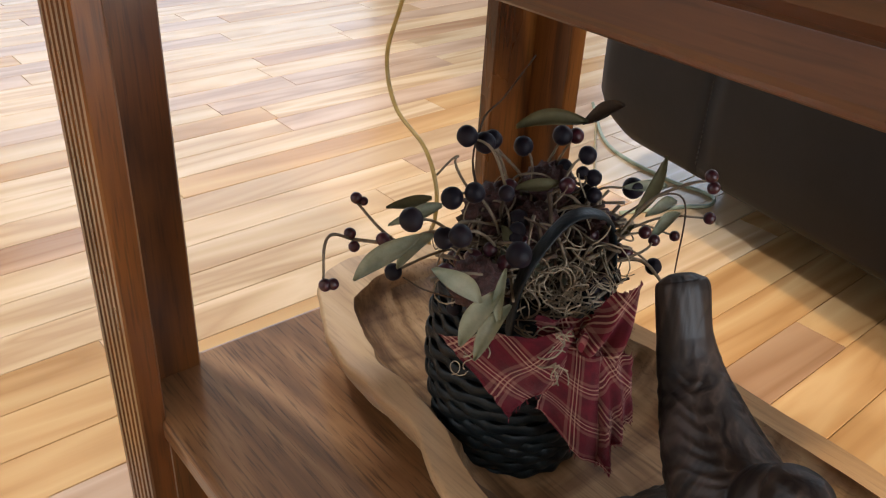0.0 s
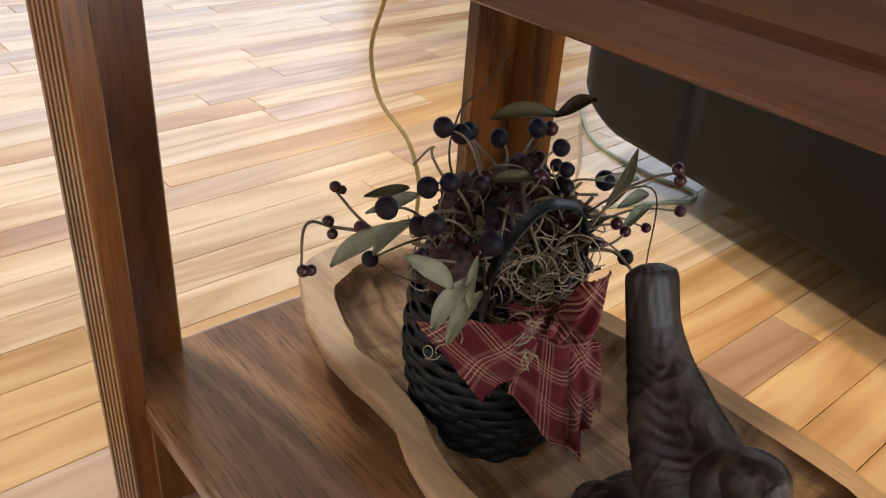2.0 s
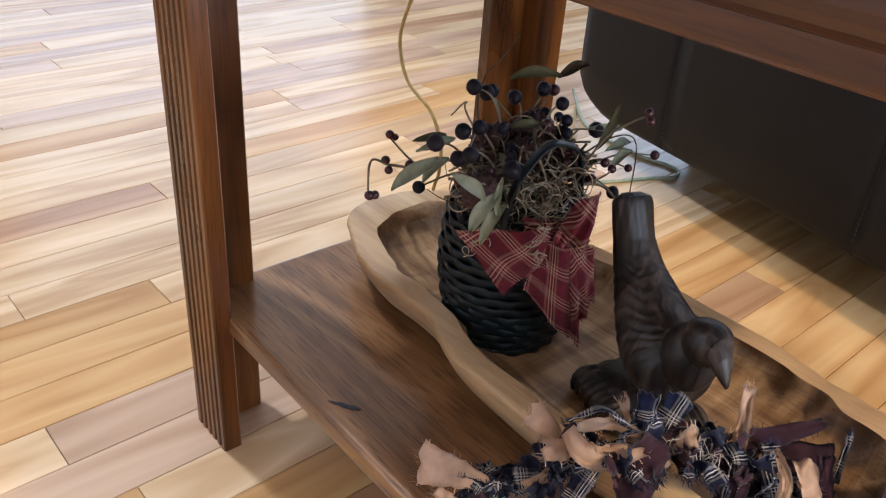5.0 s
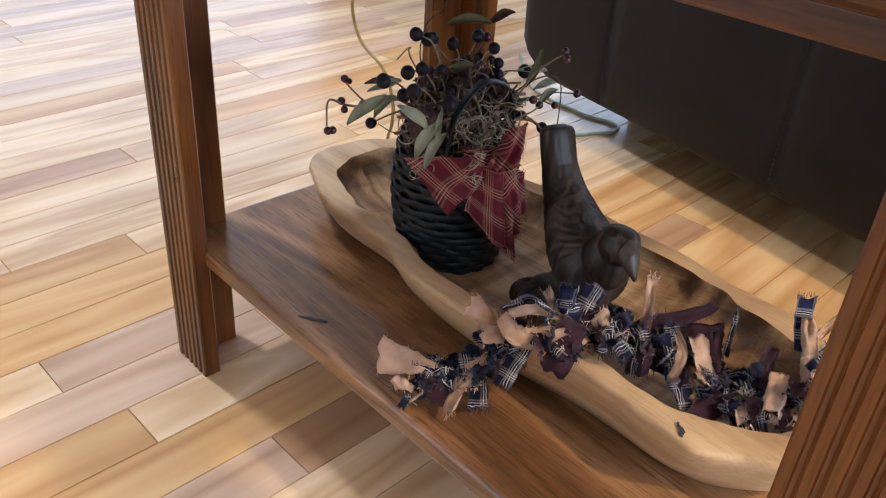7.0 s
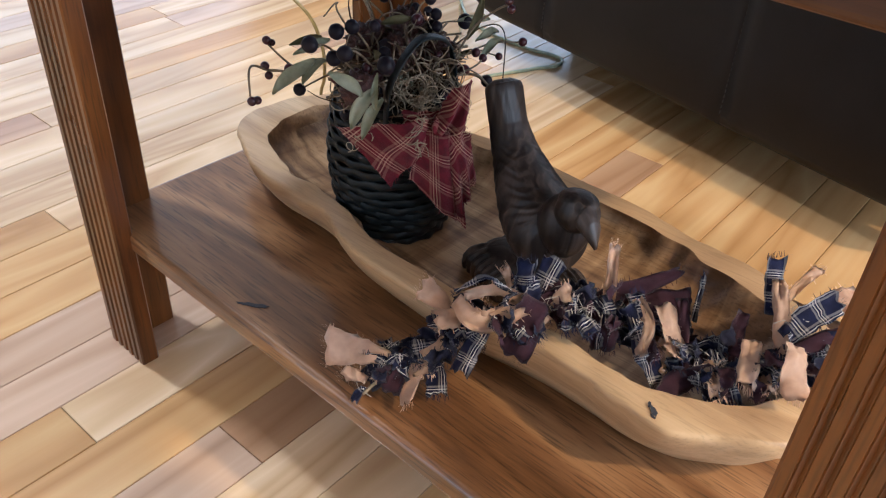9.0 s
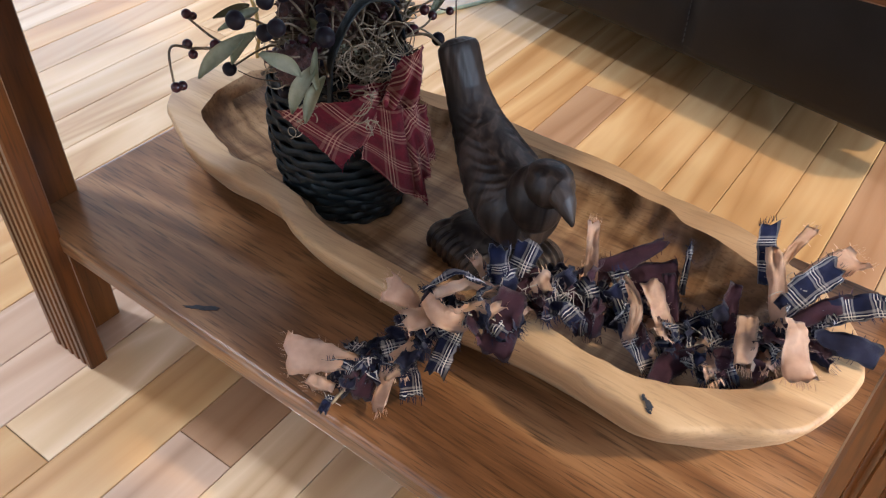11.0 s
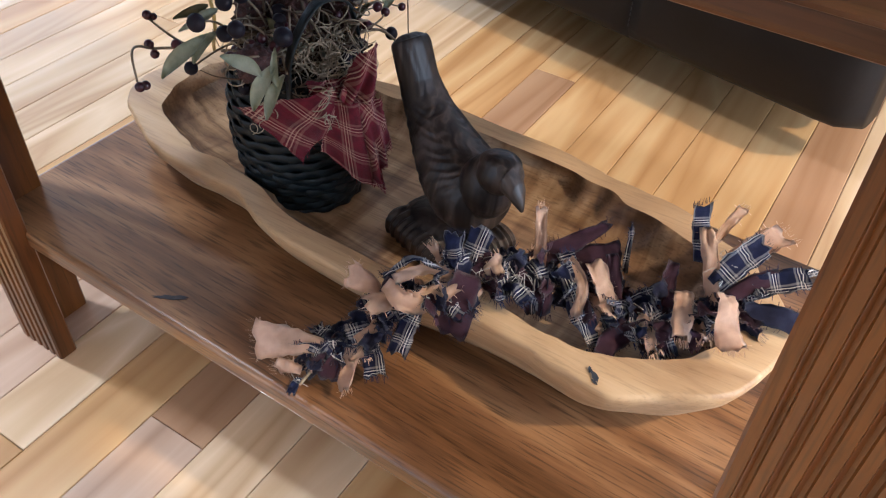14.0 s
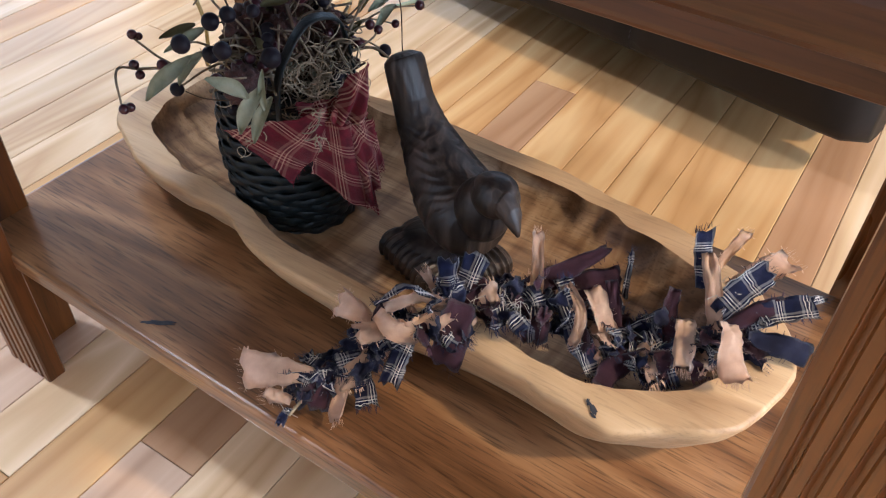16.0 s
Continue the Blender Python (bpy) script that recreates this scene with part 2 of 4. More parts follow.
M_CEIL = mottled("ceiling_paint", (0.78, 0.77, 0.74), (0.82, 0.81, 0.78), 3, 0.9, 0.1)
M_TRIM = mottled("trim_paint", (0.74, 0.73, 0.7), (0.8, 0.79, 0.76), 5, 0.5, 0.05)


# ---------------------------------------------------------------- helpers
def thing(name, x, y, z, label, category, group="", kind=""):
    ob = new(name)
    ob.location = (x, y, z)
    ob.empty_display_size = 0.05
    return tagged(ob, label, category, group, kind)


def mesh_object(name, bm, material, smooth=False):
    me = bpy.data.meshes.new(name)
    if smooth:
        for f in bm.faces:
            f.smooth = True
    bm.to_mesh(me)
    bm.free()
    for m in material if isinstance(material, (list, tuple)) else [material]:
        me.materials.append(m)
    return new(name, me)


def part(name, bm, material, parent, label="", smooth=False):
    """One mesh, built in the world's metres, under a thing or a part."""
    ob = mesh_object(name, bm, material, smooth)
    ob.parent = parent
    ob.matrix_parent_inverse = Matrix.Translation(-Vector(parent.location))
    return tagged(ob, label)


def box(bm, x0, x1, y0, y1, z0, z1, bevel=0.0, seg=2):
    r = bmesh.ops.create_cube(bm, size=1.0)
    bmesh.ops.scale(bm, vec=(x1 - x0, y1 - y0, z1 - z0), verts=r["verts"])
    bmesh.ops.translate(bm, vec=((x0 + x1) / 2, (y0 + y1) / 2, (z0 + z1) / 2), verts=r["verts"])
    if bevel:
        edges = list({e for v in r["verts"] for e in v.link_edges})
        bmesh.ops.bevel(bm, geom=edges, offset=bevel, segments=seg, profile=0.5, affect="EDGES")
    return bm


def one_box(*a, **k):
    return box(bmesh.new(), *a, **k)


def loft(bm, rings, closed=True, caps=True):
    """Join rings of points, each of the same count, into a skin."""
    rows = [[bm.verts.new(p) for p in r] for r in rings]
    n = len(rows[0])
    for a, b in zip(rows, rows[1:]):
        for i in range(n if closed else n - 1):
            j = (i + 1) % n
            bm.faces.new((a[i], a[j], b[j], b[i]))
    if caps and closed:
        bm.faces.new(rows[0][::-1])
        bm.faces.new(rows[-1])
    return rows


def extrude_profile(pts, z0, z1):
    bm = bmesh.new()
    loft(bm, [[(x, y, z0) for x, y in pts], [(x, y, z1) for x, y in pts]])
    bmesh.ops.recalc_face_normals(bm, faces=bm.faces)
    return bm


def tube(bm, pts, radius, sides=6, taper=1.0):
    """A round rod along a smooth line of points."""
    pts = [Vector(p) for p in pts]
    rings = []
    up = Vector((0.31, 0.22, 0.92))
    for i, p in enumerate(pts):
        d = (pts[min(i + 1, len(pts) - 1)] - pts[max(i - 1, 0)]).normalized()
        a = d.cross(up).normalized()
        c = d.cross(a)
        r = radius * (1 + (taper - 1) * i / max(1, len(pts) - 1))
        rings.append([p + r * (math.cos(k * 2 * math.pi / sides) * a + math.sin(k * 2 * math.pi / sides) * c) for k in range(sides)])
    loft(bm, rings)
    bmesh.ops.recalc_face_normals(bm, faces=bm.faces)
    return bm


def curve(pts, n=8):
    """A Catmull-Rom line through the points."""
    p = [Vector(q) for q in pts]
    p = [2 * p[0] - p[1]] + p + [2 * p[-1] - p[-2]]
    out = []
    for i in range(1, len(p) - 2):
        for k in range(n):
            t = k / n
            a, b, c, d = p[i - 1:i + 3]
            out.append(0.5 * ((2 * b) + (c - a) * t + (2 * a - 5 * b + 4 * c - d) * t * t + (3 * b - a - 3 * c + d) * t ** 3))
    out.append(p[-2])
    return out


# ---------------------------------------------------------------- the room
X0, X1, Y0, Y1, H = -2.7, 4.2, -2.6, 4.4, 2.45
FLOOR = tagged(mesh_object("floor", one_box(X0, X1, Y0, Y1, -0.05, -0.006), M_GAP), "pale and honey hardwood plank floor, satin finish", "floor", kind="structure")
tagged(mesh_object("ceiling", one_box(X0, X1, Y0, Y1, H, H + 0.1), M_CEIL), "plain white ceiling", "ceiling", kind="structure")


def wall(name, bm):
    return tagged(mesh_object(name, bm, M_WALL), "plain light painted wall", "wall", kind="structure")


bm = bmesh.new()
for a in ((X0 - 0.1, 0.7, Y1, Y1 + 0.12, -0.05, H), (3.1, X1 + 0.1, Y1, Y1 + 0.12, -0.05, H), (0.7, 3.1, Y1, Y1 + 0.12, 2.12, H), (0.7, 3.1, Y1, Y1 + 0.12, -0.05, 0.12)):
    box(bm, *a)
wall("wall_north", bm)
bm = bmesh.new()
for a in ((X1, X1 + 0.12, Y0, -0.9, -0.05, H), (X1, X1 + 0.12, 3.3, Y1, -0.05, H), (X1, X1 + 0.12, -0.9, 3.3, 2.12, H), (X1, X1 + 0.12, -0.9, 3.3, -0.05, 0.48)):
    box(bm, *a)
wall("wall_east", bm)
bm = bmesh.new()
for a in ((X0 - 0.1, -0.55, Y0 - 0.12, Y0, -0.05, H), (1.75, X1 + 0.1, Y0 - 0.12, Y0, -0.05, H), (-0.55, 1.75, Y0 - 0.12, Y0, 2.12, H), (-0.55, 1.75, Y0 - 0.12, Y0, -0.05, 0.12)):
    box(bm, *a)
wall("wall_south", bm)
bm = bmesh.new()
for a in ((X0 - 0.12, X0, Y0, 0.45, -0.05, H), (X0 - 0.12, X0, 2.75, Y1, -0.05, H), (X0 - 0.12, X0, 0.45, 2.75, 2.15, H), (X0 - 0.12, X0, 0.45, 2.75, -0.05, 0.45)):
    box(bm, *a)
wall("wall_west", bm)

# ---------------------------------------------------------------- the table
TABLE = thing("side_table", 0.467, 0.254, 0.0, "brown stained wooden side table with fluted legs and low shelf", "table")


def leg(fx, fy, x, y):
    """A corner leg of two boards in an L; the board that faces the long side is fluted. fx, fy: 1 or -1, which way the corner turns."""
    W, L, T = 0.075, 0.082, 0.0235
    pts = [(0.0015, 0.0), (0.0, 0.0015)]
    for i in range(5):
        c = 0.0123 + i * 0.0128
        pts += [(0.0, c - 0.0034), (0.0022, c - 0.0024), (0.0036, c), (0.0022, c + 0.0024), (0.0, c + 0.0034)]
    pts += [(0, W - 0.002), (0.002, W), (T - 0.002, W), (T, W - 0.002), (T, T - 0.003), (L - 0.002, T - 0.003), (L, T - 0.005), (L, 0.002), (L - 0.002, 0)]
    pts = [(x + fx * p, y + fy * q) for p, q in pts]
    return part("leg", extrude_profile(pts, 0.0, 0.686), M_TABLE_Z, TABLE)


leg(1, -1, 0.197, 0.686)
leg(1, 1, 0.197, -0.203)
leg(-1, -1, 0.726, 0.686)
leg(-1, 1, 0.726, -0.203)
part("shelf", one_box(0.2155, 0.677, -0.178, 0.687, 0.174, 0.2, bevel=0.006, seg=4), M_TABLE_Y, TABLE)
# apron and top take the wood with shade in its colour
part("apron", one_box(0.222, 0.243, -0.179, 0.662, 0.661, 0.686, bevel=0.006, seg=4), M_TABLE_SHADED, TABLE)
part("tabletop", one_box(0.19, 0.752, -0.245, 0.728, 0.685, 0.725, bevel=0.016, seg=5), M_TABLE_SHADED, TABLE)

# the hand-carved bowl is out of true: it and what lies in it lean towards the far end
LEAN = Matrix(((1.0093, 0.005, 0.0011, -0.002), (-0.0001, 1.009, 0.0188, -0.010), (-0.0354, -0.038, 1.0321, 0.0188), (0, 0, 0, 1)))


def leaned(ob, base=None):
    """Lean all parts of a thing; with a base height, its underside keeps lying flat."""
    for ch in [ob] + list(ob.children_recursive):
        if ch.type != "MESH":
            continue
        for v in ch.data.vertices:
            q = LEAN @ v.co
            if base is not None:
                q.z = v.co.z + (q.z - v.co.z) * min(1.0, max(0.0, (v.co.z - base) / 0.05))
            v.co = q
    return ob


# ---------------------------------------------------------------- the bowl
BC = Vector((0.464, 0.278))


def bowl_ring(a, b, z, n, lift=0.0, rough=0.0, seed=0.0):
    pts = []
    for i in range(n):
        th = 2 * math.pi * i / n
        c, s = math.cos(th), math.sin(th)
        p = 2.0 / (2.95 - 0.35 * max(0.0, s) + 0.5 * min(0.0, s))
        u = math.copysign(abs(c) ** p, c)
        v = math.copysign(abs(s) ** p, s)
        w = 1 + rough * (noise.noise(Vector((c * 3, s * 7, seed))) + 0.22 * noise.noise(Vector((c * 7, s * 15, seed + 8))))
        x = BC.x + a * w * u + 0.016 * v
        y = BC.y + b * w * v * (1.0 if v > 0 else 1.022)
        # the front side waves in and out
        if u < 0:
            x += (a / 0.156) * min(1, -u * 1.4) * (0.009 - 0.012 * min(1.0, max(0.0, (0.06 - y) / 0.08)) + 0.023 * math.exp(-((y - 0.435) / 0.062) ** 2) + 0.018 * math.exp(-((y - 0.115) / 0.075) ** 2))
        zz = z + lift * (0.5 * v * v - 0.25 + 0.35 * noise.noise(Vector((c * 2 + 5, s * 5, seed))))
        zz -= 0.009 * max(0.0, z - 0.2) / 0.065 * max(0.0, -v) ** 1.5
        pts.append((x, y, zz))
    return pts


def bowl():
    ob = thing("dough_bowl", BC.x, BC.y, 0.2, "long hand-carved pale wooden dough bowl with a thick rim", "bowl")
    n = 260
    bm = bmesh.new()
    rings = [bowl_ring(0.112, 0.326, 0.2005, n), bowl_ring(0.122, 0.338, 0.2035, n), bowl_ring(0.140, 0.362, 0.224, n, rough=0.02),
             bowl_ring(0.152, 0.385, 0.247, n, 0.01, 0.03), bowl_ring(0.1565, 0.393, 0.262, n, 0.018, 0.03), bowl_ring(0.156, 0.392, 0.267, n, 0.018, 0.03),
             bowl_ring(0.1535, 0.389, 0.2695, n, 0.018, 0.03)]
    loft(bm, rings, caps=False)
    rows = [bowl_ring(0.1535, 0.389, 0.2695, n, 0.018, 0.03), bowl_ring(0.128, 0.345, 0.2695, n, 0.018, 0.05, 3.0)]
    loft(bm, rows, caps=False)
    bm.faces.new([bm.verts.new(p) for p in bowl_ring(0.112, 0.326, 0.2005, n)][::-1])
    bmesh.ops.remove_doubles(bm, verts=bm.verts, dist=1e-5)
    part("shell", bm, M_BOWL, ob, smooth=True)
    bm = bmesh.new()
    ins = [bowl_ring(0.128, 0.345, 0.2695, n, 0.018, 0.05, 3.0)]
    for k, (a, b, z) in enumerate(((0.1265, 0.343, 0.2665), (0.1225, 0.338, 0.257), (0.115, 0.326, 0.242), (0.102, 0.304, 0.229), (0.08, 0.268, 0.221), (0.05, 0.2, 0.218), (0.02, 0.1, 0.2175))):
        ring = []
        for i, p in enumerate(bowl_ring(a, b, z, n, 0.018 * max(0, 1 - k / 3), 0.05 * max(0.2, 1 - k / 4), 3.0)):
            th = 2 * math.pi * i / n
            g = (0.0072 * noise.noise(Vector((p[1] * 34, p[2] * 14, math.copysign(1, p[0] - BC.x)))) + 0.003 * noise.noise(Vector((p[1] * 80, p[2] * 40, 4.0)))) * (0.9, 2.4, 3.2, 2.8, 1.2, 0.5, 0.15)[k]
            ring.append((p[0] + g * math.cos(th), p[1] + g * math.sin(th), p[2] + 0.3 * g))
        ins.append(ring)
    loft(bm, ins, caps=False)
    bm.verts.ensure_lookup_table()
    bm.faces.new([bm.verts[len(bm.verts) - n + i] for i in range(n)])
    bmesh.ops.recalc_face_normals(bm, faces=bm.faces)
    part("hollow", bm, M_BOWL_IN_SHADED, ob, "gouged hollow with shade in its darker colour", smooth=True)
    return ob


BOWL = bowl()
# ---------------------------------------------------------------- basket
KC = Vector((0.447, 0.408))


def basket_radius(z):
    t = (z - 0.2175) / 0.165
    return 0.047 + 0.028 * math.sin(math.pi * min(1, max(0, t * 0.66 + 0.12))) - 0.004 * max(0, t - 0.6)

def basket():
    ob = thing("wicker_basket", KC.x, KC.y, 0.214, "small dark green woven wicker basket standing in the bowl", "basket")
    bm = bmesh.new()
    rings = [[(KC.x + (basket_radius(z) - 0.004) * math.cos(a * math.pi / 20), KC.y + (basket_radius(z) - 0.004) * math.sin(a * math.pi / 20), z) for a in range(40)] for z in np.linspace(0.2185, 0.382, 12)]
    loft(bm, rings)
    part("lining", bm, M_WICKER, ob, smooth=True)
    stakes, rows = 28, 17
    for r in range(rows):
        z = 0.2235 + r * 0.0098
        bm = bmesh.new()
        n = stakes * 6
        rings = []
        for i in range(n):
            th = 2 * math.pi * i / n
            w = math.sin(th * stakes / 2 + math.pi * r)
            R = basket_radius(z) + 0.0017 * w
            zz = z + 0.0018 * math.sin(th * 3 + r) + 0.0009 * math.cos(th * stakes / 2 + math.pi * r)
            prof = ((0.0012, 0), (0.0007, 0.0044), (-0.0008, 0.005), (-0.0012, 0), (-0.0008, -0.005), (0.0007, -0.0044))
            rings.append([(KC.x + (R + a) * math.cos(th), KC.y + (R + a) * math.sin(th), zz + b) for a, b in prof])
        rings.append(rings[0])
        loft(bm, rings, caps=False)
        bmesh.ops.remove_doubles(bm, verts=bm.verts, dist=1e-6)
        bmesh.ops.recalc_face_normals(bm, faces=bm.faces)
        part("woven_strand", bm, M_WICKER, ob, smooth=True)
    return ob


BASKET = basket()


# ---------------------------------------------------------------- bird
def ball(bm, c, rx, ry, rz, m=None):
    r = bmesh.ops.create_uvsphere(bm, u_segments=28, v_segments=18, radius=1.0)
    t = Matrix.Translation(c) @ (m or Matrix.Identity(4)) @ Matrix.Diagonal((rx, ry, rz, 1))
    bmesh.ops.transform(bm, matrix=t, verts=r["verts"])
    return r["verts"]


def bird():
    """Tail up, breast low, head turned to look along the bowl; it sits on a ribbed foot."""
    bm = bmesh.new()
    # from the tail's tip to the breast: centre, half width, half depth
    spine = [((0.499, 0.303, 0.4125), 0.0095, 0.006), ((0.4988, 0.3015, 0.409), 0.0175, 0.012), ((0.4985, 0.299, 0.403), 0.0215, 0.0155), ((0.496, 0.288, 0.370), 0.0215, 0.0175), ((0.491, 0.272, 0.343), 0.0255, 0.0235),
             ((0.481, 0.250, 0.322), 0.033, 0.031), ((0.471, 0.226, 0.303), 0.040, 0.039), ((0.463, 0.203, 0.29), 0.043, 0.043), ((0.457, 0.184, 0.285), 0.039, 0.039), ((0.452, 0.170, 0.283), 0.027, 0.029)]
    fwd = Vector((-0.32, -0.95, 0)).normalized()
    side = Vector((fwd.y, -fwd.x, 0))
    line = curve([c for c, w, d in spine], 6)
    rings = []
    m = len(spine) - 1
    for i, p in enumerate(line):
        f = i / 6
        k = min(int(f), m - 1)
        w = spine[k][1] * (1 - f + k) + spine[k + 1][1] * (f - k)
        d = spine[k][2] * (1 - f + k) + spine[k + 1][2] * (f - k)
        ax = (line[min(i + 1, len(line) - 1)] - line[max(i - 1, 0)]).normalized()
        nrm = side.cross(ax).normalized()
        ring = []
        for q in range(48):
            th = q * math.pi / 24
            # lengthwise feather grooves on the tail, scallops on the folded wings
            g = 0.00035 * math.cos(th * 14 + 0.9 * math.sin(f * 4)) * max(0.25, 1.2 - f / 5) + 0.0007 * math.sin(f * 15 + 5.0 * math.cos(th * 2) + 2 * math.sin(th * 5)) * (abs(math.cos(th)) > 0.3) * max(0, min(1, f - 3, 8 - f))
            ring.append(p + (w + g) * math.cos(th) * side + (d + g) * math.sin(th) * nrm)
        rings.append(ring)
    loft(bm, rings)
    ball(bm, (0.448, 0.175, 0.313), 0.025, 0.028, 0.034)
    ball(bm, (0.440, 0.157, 0.340), 0.0195, 0.023, 0.0205)
    ball(bm, (0.441, 0.158, 0.351), 0.0165, 0.021, 0.0105)
    beak = [(0.433, 0.142, 0.343), (0.428, 0.131, 0.335), (0.4225, 0.122, 0.323)]
    rings = []
    for c, w, h in zip(beak, (0.013, 0.0095, 0.002), (0.014, 0.0105, 0.003)):
        rings.append([Vector(c) + w * math.cos(q * math.pi / 6) * side + Vector((0, 0, h * math.sin(q * math.pi / 6))) for q in range(12)])
    loft(bm, rings)
    # the foot: two ribbed arms that spread from under the breast
    for a, b, w in (((0.450, 0.287, 0.229), (0.418, 0.198, 0.226), 0.021), ((0.425, 0.196, 0.226), (0.492, 0.168, 0.228), 0.021), ((0.47, 0.28, 0.226), (0.485, 0.19, 0.226), 0.03)):
        a, b = Vector(a), Vector(b)
        d = (b - a).normalized()
        o = Vector((d.y, -d.x, 0))
        rings = []
        for i in range(41):
            f = i / 40
            e = min(1, 8 * f, 8 * (1 - f)) ** 0.5
            rib = 0.0014 * math.copysign(1, math.sin(f * math.pi * 20))
            rings.append([a + (b - a) * f + (w * e + rib) * math.cos(q * math.pi / 8) * o + Vector((0, 0, (0.0155 * e + rib) * math.copysign(abs(math.sin(q * math.pi / 8)) ** 0.7, math.sin(q * math.pi / 8)))) for q in range(16)])
        loft(bm, rings)
    ball(bm, (0.462, 0.228, 0.234), 0.036, 0.052, 0.02)
    bmesh.ops.recalc_face_normals(bm, faces=bm.faces)
    return bm


ob = tagged(leaned(mesh_object("bird_figurine", bird(), M_BIRD, True)), "dark brown carved wooden bird figurine with raised tail", "figurine")
mod = ob.modifiers.new("fuse", "REMESH")
mod.mode, mod.voxel_size, mod.use_smooth_shade = "VOXEL", 0.0011, True
mod = ob.modifiers.new("soften", "SMOOTH")
mod.factor, mod.iterations = 0.5, 2

# ---------------------------------------------------------------- sofa
def sofa():
    ob = thing("recliner_sofa", 1.5, 0.55, 0.0, "dark brown leather recliner sofa raised just off the floor", "sofa")
    turn = Matrix.Translation((1.112, -0.082, 0)) @ Matrix.Rotation(-math.atan(0.175), 4, "Z")
    edges = (0.0, 0.41, 0.865, 1.18)
    for a, b in zip(edges, edges[1:]):
        bm = bmesh.new()
        rings = []
        for i in range(13):
            y = a + 0.0002 + (b - a - 0.0004) * i / 12
            up = 0.085 * (max(0, y - 1.03) / 0.15) ** 2.2
            back = 0.03 * (max(0, 0.05 - y) / 0.05) ** 2 + 0.03 * (max(0, y - 1.13) / 0.05) ** 2
            belly = 0.006 * math.sin(math.pi * (y - a) / (b - a))
            ring = []
            for d, z in ((0.1, 0.1), (0.05, 0.094), (0.03, 0.095), (0.014, 0.1), (0.004, 0.11), (0.0, 0.125), (-0.003, 0.2), (-0.004, 0.32), (-0.002, 0.45), (0.004, 0.56), (0.02, 0.6), (0.1, 0.61)):
                ring.append((d + back * (d < 0.09) - belly * (0.12 < z < 0.59), y, z + up * max(0, 1 - (z - 0.09) / 0.3)))
            rings.append(ring)
        loft(bm, rings)
        bmesh.ops.recalc_face_normals(bm, faces=bm.faces)
        bm.transform(turn)
        part("front_panel", bm, M_SOFA, ob, smooth=True)
    bm = one_box(0.1, 0.8, 0.0, 1.18, 0.1, 0.62, bevel=0.04, seg=4)
    for v in bm.verts:
        if v.co.z < 0.2:
            v.co.z += 0.085 * (max(0, v.co.y - 1.03) / 0.15) ** 2.2
    bm.transform(turn)
    part("body", bm, M_SOFA, ob)
    bm = one_box(0.25, 0.7, 0.15, 1.0, 0.0, 0.105, bevel=0.004)
    bm.transform(turn)
    part("base_frame", bm, M_FEET, ob, "black base frame")
    for y in edges[1:3]:
        bm = bmesh.new()
        for i in range(46):
            z = 0.13 + i * 0.010
            box(bm, -0.0052, -0.002, y - 0.0004, y + 0.0003, z, z + 0.006)
        bm.transform(turn)
        part("seam", bm, M_SEAM, ob, "pale stitched seam")


sofa()

# ---------------------------------------------------------------- cloth
def threads(bm, uvl, p, d, o, count, length, rnd):
    for _ in range(count):
        q = p + o * rnd.uniform(-0.5, 0.5)
        e = q + d * length * rnd.uniform(0.4, 1.2) + Vector((rnd.uniform(-1, 1), rnd.uniform(-1, 1), rnd.uniform(-1, 1))) * length * 0.35
        w = d.cross(Vector((0.3, 0.5, 0.8))).normalized() * 0.00035
        vs = [bm.verts.new(x) for x in (q - w, q + w, e + w * 0.6, e - w * 0.6)]
        f = bm.faces.new(vs)
        for lp in f.loops:
            lp[uvl].uv = (0.004, 0.004)


